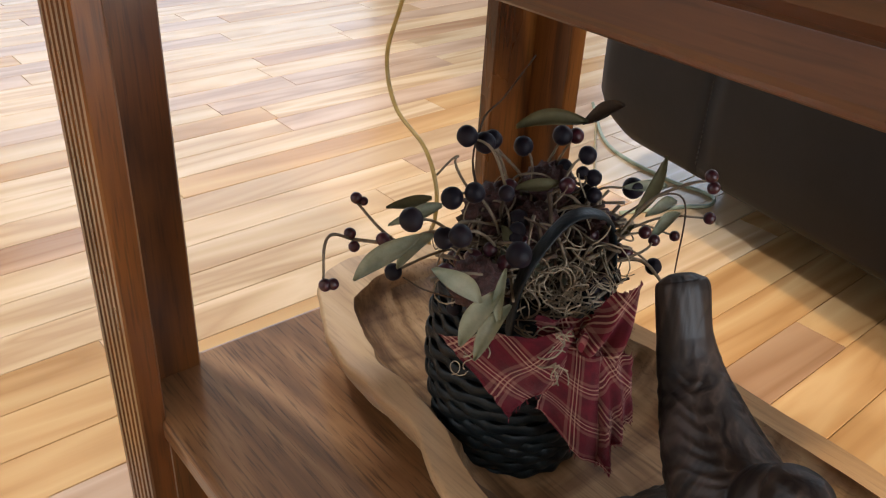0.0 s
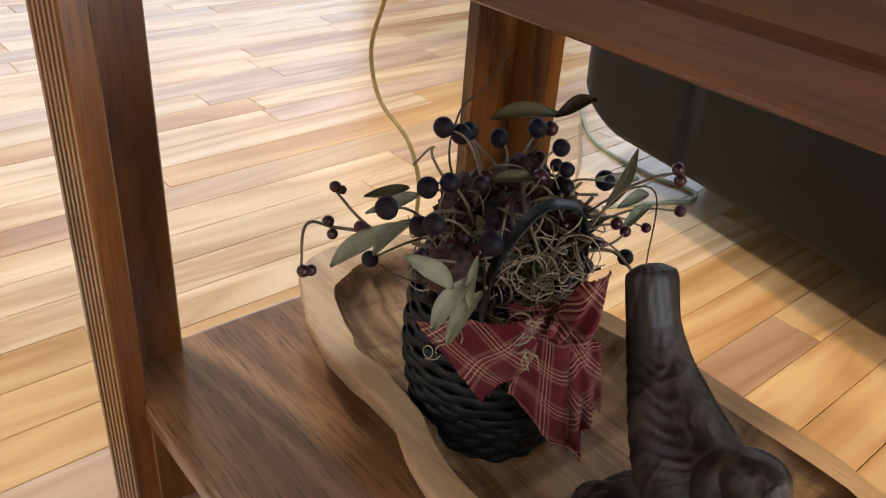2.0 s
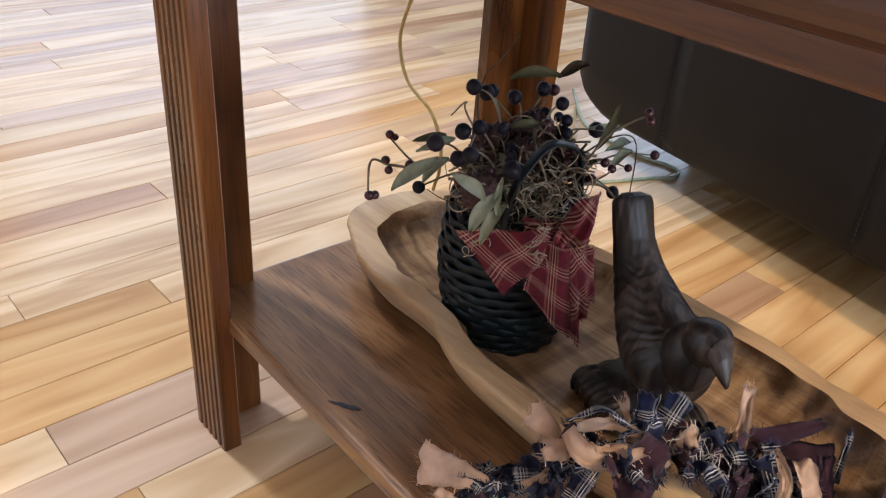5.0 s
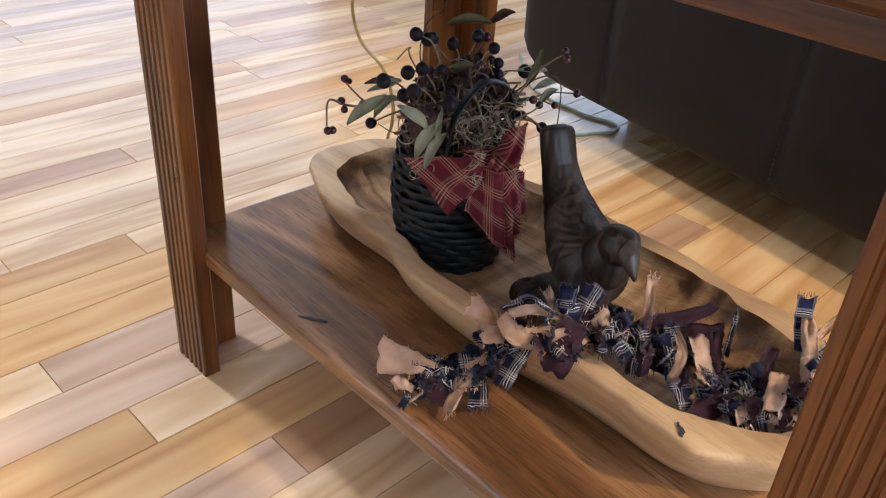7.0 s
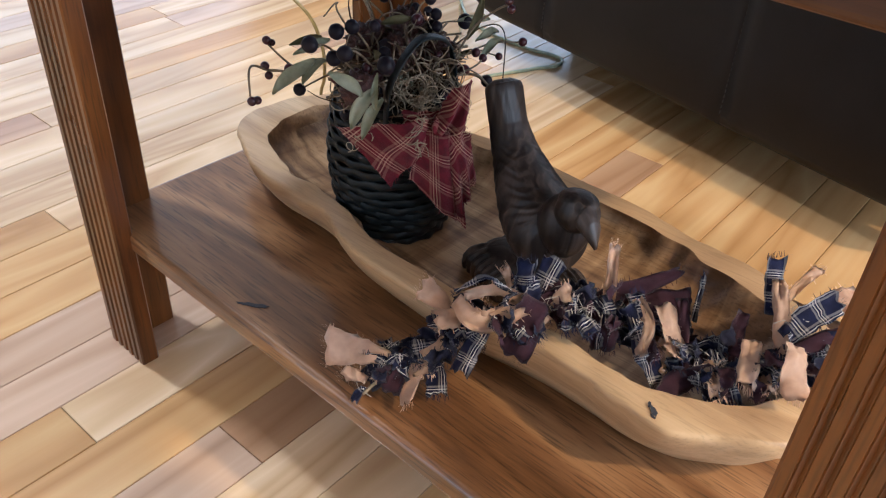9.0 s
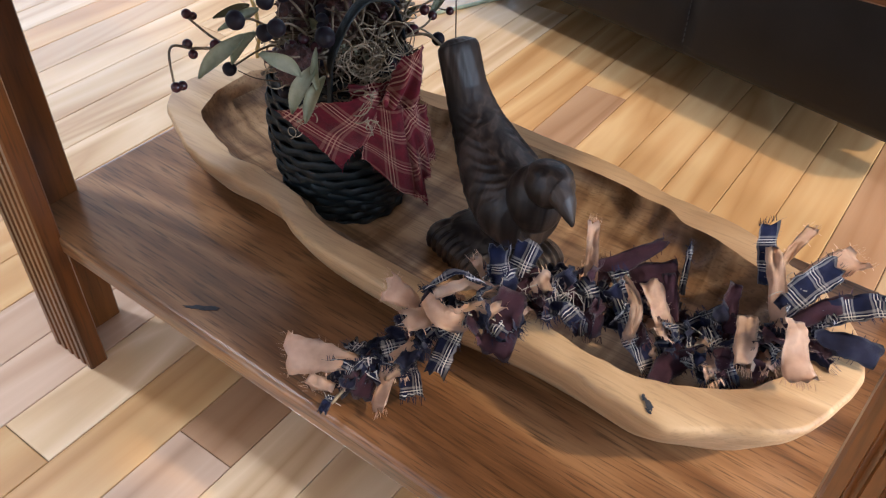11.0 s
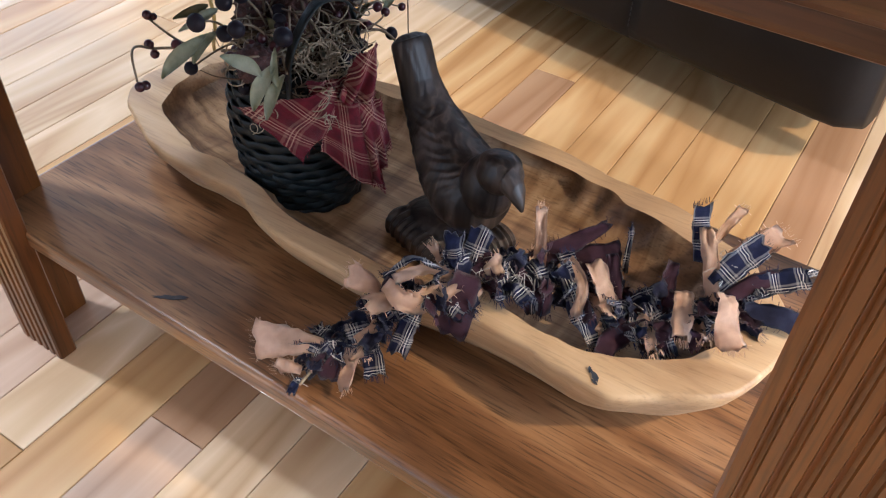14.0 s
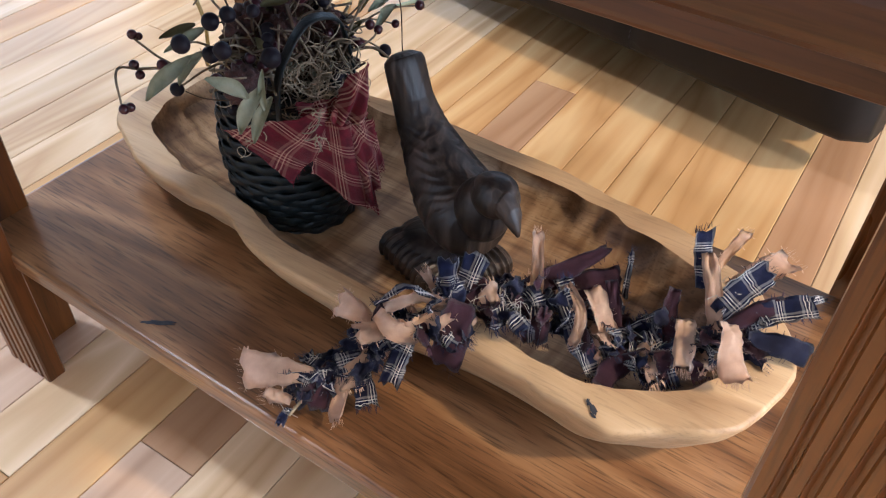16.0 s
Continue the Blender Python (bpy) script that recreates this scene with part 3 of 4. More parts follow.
def ribbon(name, pts, w0, w1, mat, parent, facing=(-0.55, -0.4, 0.73), label="", seed=0, curl=0.38, wob=0.006, fray=16, twist=0.0, nv=6, uoff=None):
    """A torn strip of cloth along a line of points, with frayed edges and loose threads."""
    rnd = random.Random(seed)
    line = curve(pts, 6)
    bm = bmesh.new()
    uvl = bm.loops.layers.uv.new("UVMap")
    facing = Vector(facing).normalized()
    rows, s_len = [], 0.0
    u0 = rnd.random() if uoff is None else uoff
    v0 = rnd.random() if uoff is None else uoff
    coords = []
    n = len(line)
    sway = rnd.uniform(-1, 1)
    if twist == 0.0:
        twist = rnd.uniform(-1.3, 1.3)
        facing = (facing + 0.35 * Vector((rnd.uniform(-1, 1), rnd.uniform(-1, 1), rnd.uniform(-1, 1)))).normalized()
    for i, p in enumerate(line):
        d = (line[min(i + 1, n - 1)] - line[max(i - 1, 0)]).normalized()
        p = p + facing * (0.006 * sway * math.sin(2.6 * math.pi * i / n)) * min(1, 25 * max(w0, w1))
        o = d.cross(facing)
        o = o.normalized() if o.length > 1e-4 else Vector((1, 0, 0))
        o = Matrix.Rotation(twist * (i / n - 0.4), 3, d) @ o
        nn = o.cross(d).normalized()
        f = i / (n - 1)
        w = 0.86 * (w0 + (w1 - w0) * f)
        row = []
        for j in range(nv + 1):
            g = j / nv - 0.5
            edge = 1.0 + (rnd.uniform(-0.09, 0.09) if abs(g) == 0.5 else 0)
            q = p + o * g * w * edge + nn * (curl * w * (g * g * 2 - 0.2) * math.sin(3 * f + seed) + wob * noise.noise(Vector((g * 3.5, f * 4, seed * 1.7))) + 0.4 * wob * noise.noise(Vector((g * 9, f * 11, seed * 2.3))))
            if i == n - 1:
                q += d * rnd.uniform(-0.003, 0.003)
            row.append((bm.verts.new(q), (u0 + g * w, v0 + s_len)))
        if i < n - 1:
            s_len += (line[i + 1] - p).length
        rows.append(row)
    for a, b in zip(rows, rows[1:]):
        for j in range(nv):
            vs = (a[j], a[j + 1], b[j + 1], b[j])
            f = bm.faces.new([v for v, _ in vs])
            f.smooth = True
            for lp, (_, uv) in zip(f.loops, vs):
                lp[uvl].uv = uv
    end, dirn = line[-1], (line[-1] - line[-2]).normalized()
    across = rows[-1][-1][0].co - rows[-1][0][0].co
    bmesh.ops.solidify(bm, geom=list(bm.faces), thickness=0.0005)
    threads(bm, uvl, end, dirn, across, fray, 0.006, rnd)
    for k in range(fray):
        r = rnd.choice(rows[1:])
        v = rnd.choice((r[0][0], r[-1][0]))
        if v.is_valid:
            sgn = 1 if v is r[-1][0] else -1
            threads(bm, uvl, v.co.copy(), sgn * across.normalized(), dirn * 0.001, 1, 0.004, rnd)
    return part(name, bm, mat, parent, label)


# ---------------------------------------------------------------- bow on the basket
BOW = thing("plaid_bow", 0.40, 0.31, 0.39, "frayed red and cream plaid fabric bow tied to the basket", "bow")


def patch(name, a, b, c, d, bulge, mat, parent, seed, folds=3.0, uv_turn=0.0, label=""):
    """A soft four-cornered piece of cloth, a-b along the top and d-c along the bottom, swelling towards the front."""
    rnd = random.Random(seed)
    a, b, c, d = (Vector(q) for q in (a, b, c, d))
    nrm = (b - a).cross(d - a).normalized()
    if nrm.dot(Vector((-0.6, -0.75, 0.2))) < 0:
        nrm = -nrm
    bm = bmesh.new()
    uvl = bm.loops.layers.uv.new("UVMap")
    n = 16
    grid = []
    W = ((b - a).length + (c - d).length) / 2
    Hh = ((d - a).length + (c - b).length) / 2
    ct, st = math.cos(uv_turn), math.sin(uv_turn)
    for i in range(n + 1):
        row = []
        for j in range(n + 1):
            u, v = j / n, i / n
            p = a * (1 - u) * (1 - v) + b * u * (1 - v) + c * u * v + d * (1 - u) * v
            h = bulge * math.sin(math.pi * u) ** 0.7 * (0.35 + 0.65 * math.sin(math.pi * min(1, v * 0.8 + 0.1)))
            h += 0.0034 * math.sin(folds * math.pi * u + 1.5 * v + seed) * (0.5 + v) + 0.0018 * math.sin(2.7 * folds * u + 5 * v + seed * 2) + 0.002 * noise.noise(Vector((u * 4, v * 4, seed)))
            e = Vector((0, 0, 0))
            if i in (0, n) or j in (0, n):
                e = Vector((rnd.uniform(-1, 1), rnd.uniform(-1, 1), rnd.uniform(-1, 1))) * 0.0009
            x, y = u * W, v * Hh
            row.append((bm.verts.new(p + nrm * h + e), (x * ct - y * st + 0.011 * seed, x * st + y * ct + 0.007 * seed)))
        grid.append(row)
    for r, q in zip(grid, grid[1:]):
        for j in range(n):
            vs = (r[j], r[j + 1], q[j + 1], q[j])
            f = bm.faces.new([x for x, _ in vs])
            f.smooth = True
            for lp, (_, t) in zip(f.loops, vs):
                lp[uvl].uv = t
    rim = [grid[n][j][0].co.copy() for j in range(n + 1)] + [grid[i][0][0].co.copy() for i in range(n)] + [grid[i][n][0].co.copy() for i in range(n)]
    mid = (a + b + c + d) / 4
    bmesh.ops.solidify(bm, geom=list(bm.faces), thickness=0.0007)
    for p in rim:
        if rnd.random() < 0.8:
            threads(bm, uvl, p, (p - mid).normalized(), nrm * 0.001, 1, 0.004, rnd)
    return part(name, bm, mat, parent, label)


patch("loop", (0.322, 0.362, 0.396), (0.396, 0.310, 0.400), (0.399, 0.307, 0.380), (0.366, 0.334, 0.326), 0.012, C_RED, BOW, 1, 3.0, 0.35)
patch("tail", (0.388, 0.316, 0.388), (0.420, 0.290, 0.380), (0.434, 0.287, 0.264), (0.380, 0.322, 0.332), 0.009, C_RED, BOW, 2, 3.0, 0.08)
patch("tail", (0.402, 0.304, 0.386), (0.430, 0.287, 0.380), (0.440, 0.283, 0.326), (0.419, 0.288, 0.281), 0.009, C_RED, BOW, 3, 5.5, 0.6)
patch("loop", (0.416, 0.300, 0.426), (0.434, 0.290, 0.434), (0.426, 0.286, 0.380), (0.396, 0.308, 0.383), 0.010, C_RED, BOW, 4, 4.0, 0.9)
patch("band", (0.380, 0.328, 0.404), (0.446, 0.318, 0.392), (0.446, 0.318, 0.374), (0.380, 0.328, 0.382), 0.006, C_RED, BOW, 5, 7.0, 0.2)
bm = bmesh.new()
ball(bm, (0.402, 0.3045, 0.388), 0.0065, 0.0045, 0.0075)
for v in bm.verts:
    v.co += 0.002 * Vector(noise.noise_vector(v.co * 160))
uvl = bm.loops.layers.uv.verify()
for f in bm.faces:
    for lp in f.loops:
        lp[uvl].uv = (lp.vert.co.x + lp.vert.co.y * 0.6, lp.vert.co.z)
part("knot", bm, C_RED, BOW, smooth=True)

# ---------------------------------------------------------------- berries and leaves
SPRAY = thing("berry_spray", 0.44, 0.395, 0.38, "dried spray of navy berries, sage leaves, twigs and moss", "dried flowers")
rnd = random.Random(11)
ROOT = Vector((0.437, 0.388, 0.378))


def stem_line(tip, lift=0.02, start=None):
    tip = Vector(tip)
    s0 = start or ROOT + Vector((rnd.uniform(-0.03, 0.03), rnd.uniform(-0.03, 0.03), rnd.uniform(-0.01, 0.02)))
    m1 = s0.lerp(tip, 0.4) + Vector((rnd.uniform(-0.008, 0.008), rnd.uniform(-0.008, 0.008), lift))
    m2 = s0.lerp(tip, 0.75) + Vector((rnd.uniform(-0.008, 0.008), rnd.uniform(-0.008, 0.008), lift * 0.9))
    return curve([s0, m1, m2, tip], 5)


def berry(tip, r, mat, stem, lump=0.06):
    bm = bmesh.new()
    bmesh.ops.create_uvsphere(bm, u_segments=14, v_segments=10, radius=r)
    k = rnd.random() * 50
    for v in bm.verts:
        v.co *= 1 + lump * noise.noise(v.co * 130 + Vector((k, 0, 0)))
        v.co += Vector(tip)
    return part("berry", bm, mat, stem, smooth=True)


def sprig(tip, r=0.0072, mat=None, lift=0.02, thick=0.0013, wood_mat=None, start=None, pair=False):
    line = stem_line(tip, lift, start)
    st = part("stem", tube(bmesh.new(), line, thick, 6, 0.7), wood_mat or M_STEM, SPRAY, smooth=True)
    berry(tip, r, mat or M_BERRY, st)
    if pair:
        berry(Vector(tip) + Vector((rnd.uniform(-0.006, 0.006), rnd.uniform(-0.004, 0.004), -0.006)), r * 0.85, mat or M_BERRY, st)
    return st


for tip, r in (((0.388, 0.42, 0.5), 0.0075), ((0.405, 0.42, 0.492), 0.0078), ((0.416, 0.424, 0.491), 0.0072), ((0.444, 0.42, 0.482), 0.0076), ((0.463, 0.4, 0.493), 0.0076),
               ((0.47, 0.38, 0.483), 0.0068), ((0.36, 0.4, 0.468), 0.0078), ((0.373, 0.392, 0.472), 0.0072), ((0.312, 0.382, 0.472), 0.0078), ((0.334, 0.36, 0.464), 0.0076),
               ((0.338, 0.38, 0.453), 0.0075), ((0.367, 0.34, 0.45), 0.0088), ((0.503, 0.36, 0.457), 0.0082), ((0.325, 0.418, 0.414), 0.0062), ((0.532, 0.349, 0.387), 0.0068), ((0.405, 0.38, 0.448), 0.0078)):
    sprig(tip, r)
for tip, r, l in (((0.478, 0.4, 0.49), 0.006, 0.02), ((0.316, 0.352, 0.448), 0.0055, 0.01), ((0.499, 0.34, 0.43), 0.005, 0.01), ((0.505, 0.335, 0.424), 0.0045, 0.01), ((0.539, 0.34, 0.416), 0.0042, 0.02), ((0.567, 0.33, 0.428), 0.005, 0.008), ((0.44, 0.37, 0.47), 0.006, 0.01)):
    sprig(tip, r, M_BERRY_RED, l)
# the long forked branch that reaches out over the bowl's end
main = curve([ROOT + Vector((-0.03, 0.01, 0.01)), (0.37, 0.42, 0.43), (0.345, 0.44, 0.421), (0.318, 0.458, 0.424)], 6)
br = part("branch", tube(bmesh.new(), main, 0.0019, 7, 0.7), M_STEM, SPRAY, smooth=True)
for pts in ([(0.318, 0.458, 0.424), (0.300, 0.455, 0.434), (0.287, 0.445, 0.433), (0.281, 0.438, 0.413)], [(0.345, 0.44, 0.421), (0.338, 0.455, 0.43), (0.333, 0.475, 0.443)], [(0.345, 0.44, 0.421), (0.336, 0.446, 0.424)]):
    part("twig", tube(bmesh.new(), curve(pts, 6), 0.0013, 6, 0.8), M_STEM, br, smooth=True)
for tip, r in (((0.281, 0.436, 0.409), 0.0046), ((0.286, 0.434, 0.409), 0.0042), ((0.317, 0.46, 0.428), 0.0045), ((0.318, 0.456, 0.419), 0.0042), ((0.333, 0.475, 0.446), 0.0045), ((0.338, 0.473, 0.443), 0.0035), ((0.336, 0.446, 0.424), 0.0052), ((0.339, 0.443, 0.42), 0.004)):
    berry(tip, r, M_BERRY_RED, br)
st = part("branch", tube(bmesh.new(), curve([ROOT + Vector((0.03, -0.03, 0.02)), (0.476, 0.33, 0.46), (0.474, 0.3, 0.488), (0.466, 0.277, 0.502)], 6), 0.0013, 6, 0.7), M_STEM, SPRAY, smooth=True)
berry((0.463, 0.275, 0.506), 0.0042, M_BERRY_RED, st)
berry((0.465, 0.273, 0.4985), 0.0042, M_BERRY_RED, st)
# bare twigs
for pts, r in (([ROOT, (0.40, 0.42, 0.46), (0.41, 0.43, 0.502), (0.44, 0.44, 0.514), (0.479, 0.45, 0.537)], 0.001), ([ROOT, (0.385, 0.42, 0.47), (0.38, 0.42, 0.487), (0.362, 0.42, 0.477)], 0.0012),
               ([(0.36, 0.36, 0.41), (0.345, 0.375, 0.408), (0.33, 0.39, 0.412), (0.32, 0.40, 0.42)], 0.0008), ([(0.47, 0.35, 0.41), (0.51, 0.345, 0.40), (0.545, 0.34, 0.365)], 0.002), ([(0.47, 0.36, 0.43), (0.52, 0.35, 0.45), (0.548, 0.342, 0.44), (0.55, 0.34, 0.38)], 0.001)):
    part("twig", tube(bmesh.new(), curve(pts, 6), r, 6, 0.6), M_TWIG if r < 0.0011 else M_STEM, SPRAY, smooth=True)


def leaf(base, tip, width, mat, bend=0.006, up=(-0.4, -0.5, 0.75)):
    base, tip = Vector(base), Vector(tip)
    d = tip - base
    o = d.cross(Vector(up)).normalized()
    nn = o.cross(d).normalized()
    bm = bmesh.new()
    rows = []
    for i in range(11):
        f = i / 10
        w = 0.85 * width * math.sin(math.pi * min(1, f * 0.93 + 0.05)) ** 0.8 * 0.5
        c = base + d * f + nn * bend * math.sin(math.pi * f) + o * 0.002 * math.sin(4 * f + base.x * 90)
        rows.append([c + o * w * g + nn * (0.18 * width * (g * g) - 0.0006 * (g == 0)) for g in (-1, -0.55, 0, 0.55, 1)])
    loft(bm, rows, closed=False)
    bmesh.ops.solidify(bm, geom=list(bm.faces), thickness=0.0006)
    return part("leaf", bm, mat, SPRAY, smooth=True)


leaf((0.33, 0.398, 0.45), (0.290, 0.412, 0.419), 0.017, M_LEAF)
leaf((0.345, 0.40, 0.445), (0.318, 0.405, 0.425), 0.014, M_LEAF)
leaf((0.37, 0.42, 0.45), (0.325, 0.425, 0.447), 0.012, M_LEAF)
leaf((0.376, 0.44, 0.447), (0.343, 0.452, 0.444), 0.011, M_LEAF_OLIVE)
leaf((0.298, 0.342, 0.462), (0.323, 0.328, 0.434), 0.016, M_LEAF, 0.004)
leaf((0.34, 0.328, 0.440), (0.314, 0.332, 0.405), 0.016, M_LEAF, 0.005)
leaf((0.347, 0.324, 0.428), (0.322, 0.328, 0.394), 0.013, M_LEAF, 0.004)
leaf((0.345, 0.33, 0.452), (0.338, 0.325, 0.415), 0.008, M_LEAF)
leaf((0.395, 0.38, 0.515), (0.44, 0.36, 0.520), 0.015, M_LEAF_OLIVE, 0.008)
leaf((0.437, 0.362, 0.519), (0.466, 0.35, 0.527), 0.013, M_TWIG, 0.004)
leaf((0.484, 0.34, 0.447), (0.496, 0.33, 0.494), 0.011, M_LEAF_OLIVE, 0.003)
leaf((0.505, 0.348, 0.44), (0.55, 0.35, 0.436), 0.012, M_LEAF)
leaf((0.51, 0.345, 0.42), (0.545, 0.342, 0.432), 0.011, M_LEAF)
leaf((0.49, 0.36, 0.46), (0.535, 0.352, 0.452), 0.012, M_LEAF)
leaf((0.41, 0.39, 0.465), (0.438, 0.375, 0.47), 0.012, M_LEAF_OLIVE)
for _ in range(34):
    a = ROOT + Vector((rnd.uniform(-0.06, 0.06), rnd.uniform(-0.04, 0.05), rnd.uniform(0.01, 0.06)))
    leaf(a, a + Vector((rnd.uniform(-0.03, 0.03), rnd.uniform(-0.03, 0.02), rnd.uniform(-0.012, 0.02))), rnd.uniform(0.008, 0.013), rnd.choice((M_LEAF, M_LEAF_OLIVE, M_POD, M_POD)))
# fill of small berries on short stems
for _ in range(125):
    v = Vector((rnd.gauss(0, 1), rnd.gauss(0, 1), abs(rnd.gauss(0, 0.7)) + 0.1)).normalized()
    tip = ROOT + Vector((0.07 * v.x, 0.055 * v.y, 0.085 * v.z)) * rnd.uniform(0.6, 1.08)
    if (tip - Vector((0.41, 0.33, 0.41))).length > 0.042:
        sprig(tip, rnd.uniform(0.0035, 0.0068), rnd.choice((M_BERRY, M_BERRY, M_BERRY_RED)), rnd.uniform(0.0, 0.02), rnd.uniform(0.0011, 0.0019), rnd.choice((M_STEM, M_TWIG, M_TWIG)))
# larger berries over the front and the crown
for _ in range(34):
    v = Vector((rnd.gauss(-0.35, 0.8), rnd.gauss(-0.1, 0.8), abs(rnd.gauss(0.4, 0.5)) + 0.1)).normalized()
    tip = ROOT + Vector((0.078 * v.x, 0.06 * v.y, 0.1 * v.z)) * rnd.uniform(0.85, 1.08)
    if (tip - Vector((0.41, 0.33, 0.41))).length > 0.046:
        sprig(tip, rnd.uniform(0.005, 0.0066), rnd.choice((M_BERRY, M_BERRY, M_BERRY_RED)), rnd.uniform(0.0, 0.02), rnd.uniform(0.0011, 0.0019), rnd.choice((M_STEM, M_TWIG, M_TWIG)))
for _ in range(135):
    v = Vector((rnd.gauss(0, 1), rnd.gauss(0, 1), rnd.gauss(0.3, 0.6))).normalized()
    a = ROOT + Vector((0.062 * v.x, 0.05 * v.y, 0.03 + 0.05 * v.z))
    w = Vector((rnd.gauss(0, 1), rnd.gauss(0, 1), rnd.gauss(0, 0.5))).normalized() * rnd.uniform(0.03, 0.055)
    if (a - Vector((0.41, 0.33, 0.41))).length > 0.035:
        part("twig", tube(bmesh.new(), curve([a - w * 0.5, a + Vector((0, 0, rnd.uniform(-0.006, 0.01))), a + w * 0.5 + Vector((0, 0, rnd.uniform(-0.012, 0.012)))], 5), rnd.uniform(0.0011, 0.0024), 5, 0.6), rnd.choice((M_STEM, M_STEM, M_TWIG)), SPRAY, smooth=True)
for c, r in (((0.455, 0.4, 0.452), 0.02), ((0.42, 0.378, 0.438), 0.019), ((0.35, 0.36, 0.425), 0.017), ((0.41, 0.41, 0.44), 0.022), ((0.47, 0.37, 0.43), 0.018)):
    bm = bmesh.new()
    bmesh.ops.create_icosphere(bm, subdivisions=4, radius=r)
    for v in bm.verts:
        q = v.co.normalized()
        v.co = Vector(c) + v.co * (1 + 0.16 * math.cos(q.z * 16 + 3 * math.atan2(q.y, q.x)) * math.cos(8 * math.atan2(q.y, q.x)))
    part("seed_pod", bm, M_POD, SPRAY, "dark ribbed seed pod", smooth=True)
bm = bmesh.new()
for k in range(120):
    if k < 66:
        c = Vector((rnd.gauss(0.420, 0.017), rnd.gauss(0.345, 0.012), rnd.gauss(0.404, 0.014)))
    elif k < 74:
        c = Vector((rnd.gauss(0.376, 0.003), rnd.gauss(0.304, 0.003), rnd.uniform(0.368, 0.405)))
    elif k < 80:
        c = Vector((rnd.gauss(0.325, 0.008), rnd.gauss(0.335, 0.006), rnd.uniform(0.385, 0.405)))
    else:
        c = ROOT + Vector((rnd.gauss(0, 0.04), rnd.gauss(0, 0.03), rnd.uniform(0.0, 0.05)))
    ph, R = rnd.uniform(0, 6.3), rnd.uniform(0.006, 0.017) * (0.45 if 66 <= k < 80 else 1)
    ax = Vector((rnd.gauss(0, 1), rnd.gauss(0, 1), rnd.gauss(0, 1))).normalized()
    o = ax.orthogonal().normalized()
    q = ax.cross(o)
    turns = rnd.uniform(0.5, 1.3) * 2 * math.pi
    tube(bm, [c + R * (math.cos(ph + turns * i / 14) * o + math.sin(ph + turns * i / 14) * q) * (0.6 + 0.5 * i / 14) + ax * 0.012 * (i / 14 - 0.5) for i in range(15)], rnd.uniform(0.0004, 0.0007), 4)
tagged(part("moss", bm, M_MOSS, SPRAY, "curly pale dried moss", smooth=True), kind="stuff")

# thin dry stems that curl over the front and the crown
for _ in range(90):
    v = Vector((rnd.gauss(-0.2, 0.9), rnd.gauss(-0.3, 0.9), abs(rnd.gauss(0.3, 0.6)))).normalized()
    a = ROOT + Vector((0.066 * v.x, 0.054 * v.y, 0.012 + 0.075 * v.z)) * rnd.uniform(0.75, 1.05)
    if (a - Vector((0.41, 0.33, 0.41))).length < 0.03:
        continue
    o = v.orthogonal().normalized()
    q = v.cross(o)
    R, ph, turns = rnd.uniform(0.008, 0.02), rnd.uniform(0, 6.3), rnd.uniform(0.35, 0.9) * 2 * math.pi
    part("twig", tube(bmesh.new(), [a + R * (math.cos(ph + turns * i / 12) * o + math.sin(ph + turns * i / 12) * q) * (1 - 0.35 * i / 12) + v * 0.012 * math.sin(3 * i / 12) for i in range(13)], rnd.uniform(0.0006, 0.0011), 5, 0.7), rnd.choice((M_STEM, M_STEM, M_MOSS)), SPRAY, smooth=True)

# handle of the basket
bm = bmesh.new()
line = curve([(0.472, 0.343, 0.372), (0.470, 0.342, 0.405), (0.459, 0.341, 0.445), (0.440, 0.341, 0.460), (0.415, 0.342, 0.463), (0.392, 0.343, 0.448), (0.378, 0.348, 0.42), (0.38, 0.355, 0.376)], 6)
rings = []
for i, p in enumerate(line):
    d = (line[min(i + 1, len(line) - 1)] - line[max(i - 1, 0)]).normalized()
    o = Vector((0.5, 0.86, 0.0))
    nn = d.cross(o).normalized()
    rings.append([p + o * (0.0075 * a) + nn * (0.0016 * b) for a, b in ((-1, -0.5), (-0.6, -1), (0.6, -1), (1, -0.5), (1, 0.5), (0.6, 1), (-0.6, 1), (-1, 0.5))])
loft(bm, rings)
bmesh.ops.recalc_face_normals(bm, faces=bm.faces)
part("handle", bm, M_WICKER, BASKET, smooth=True)

# ---------------------------------------------------------------- rag garland
RAG = thing("rag_garland", 0.36, 0.1, 0.22, "rag garland of torn peach, plum and navy plaid strips", "garland")
PATHWAY = [(0.222, 0.226, 0.206), (0.25, 0.222, 0.214), (0.285, 0.2, 0.224), (0.298, 0.175, 0.262), (0.32, 0.145, 0.284), (0.36, 0.12, 0.285), (0.40, 0.09, 0.272), (0.42, 0.05, 0.258), (0.425, 0.01, 0.25), (0.435, -0.02, 0.25), (0.455, -0.05, 0.262), (0.475, -0.08, 0.276)]
rag_line = curve(PATHWAY, 6)
part("string", tube(bmesh.new(), rag_line, 0.0016, 6), M_MOSS, RAG, smooth=True)


def rag(mat, a, b, w, w1=None, mid=None, seed=0, **k):
    pts = [a, mid, b] if mid else [a, Vector(a).lerp(Vector(b), 0.5) + Vector((0, 0, 0.003)), b]
    return ribbon("fabric_strip", pts, w, w1 if w1 else w, mat, RAG, seed=seed, **k)


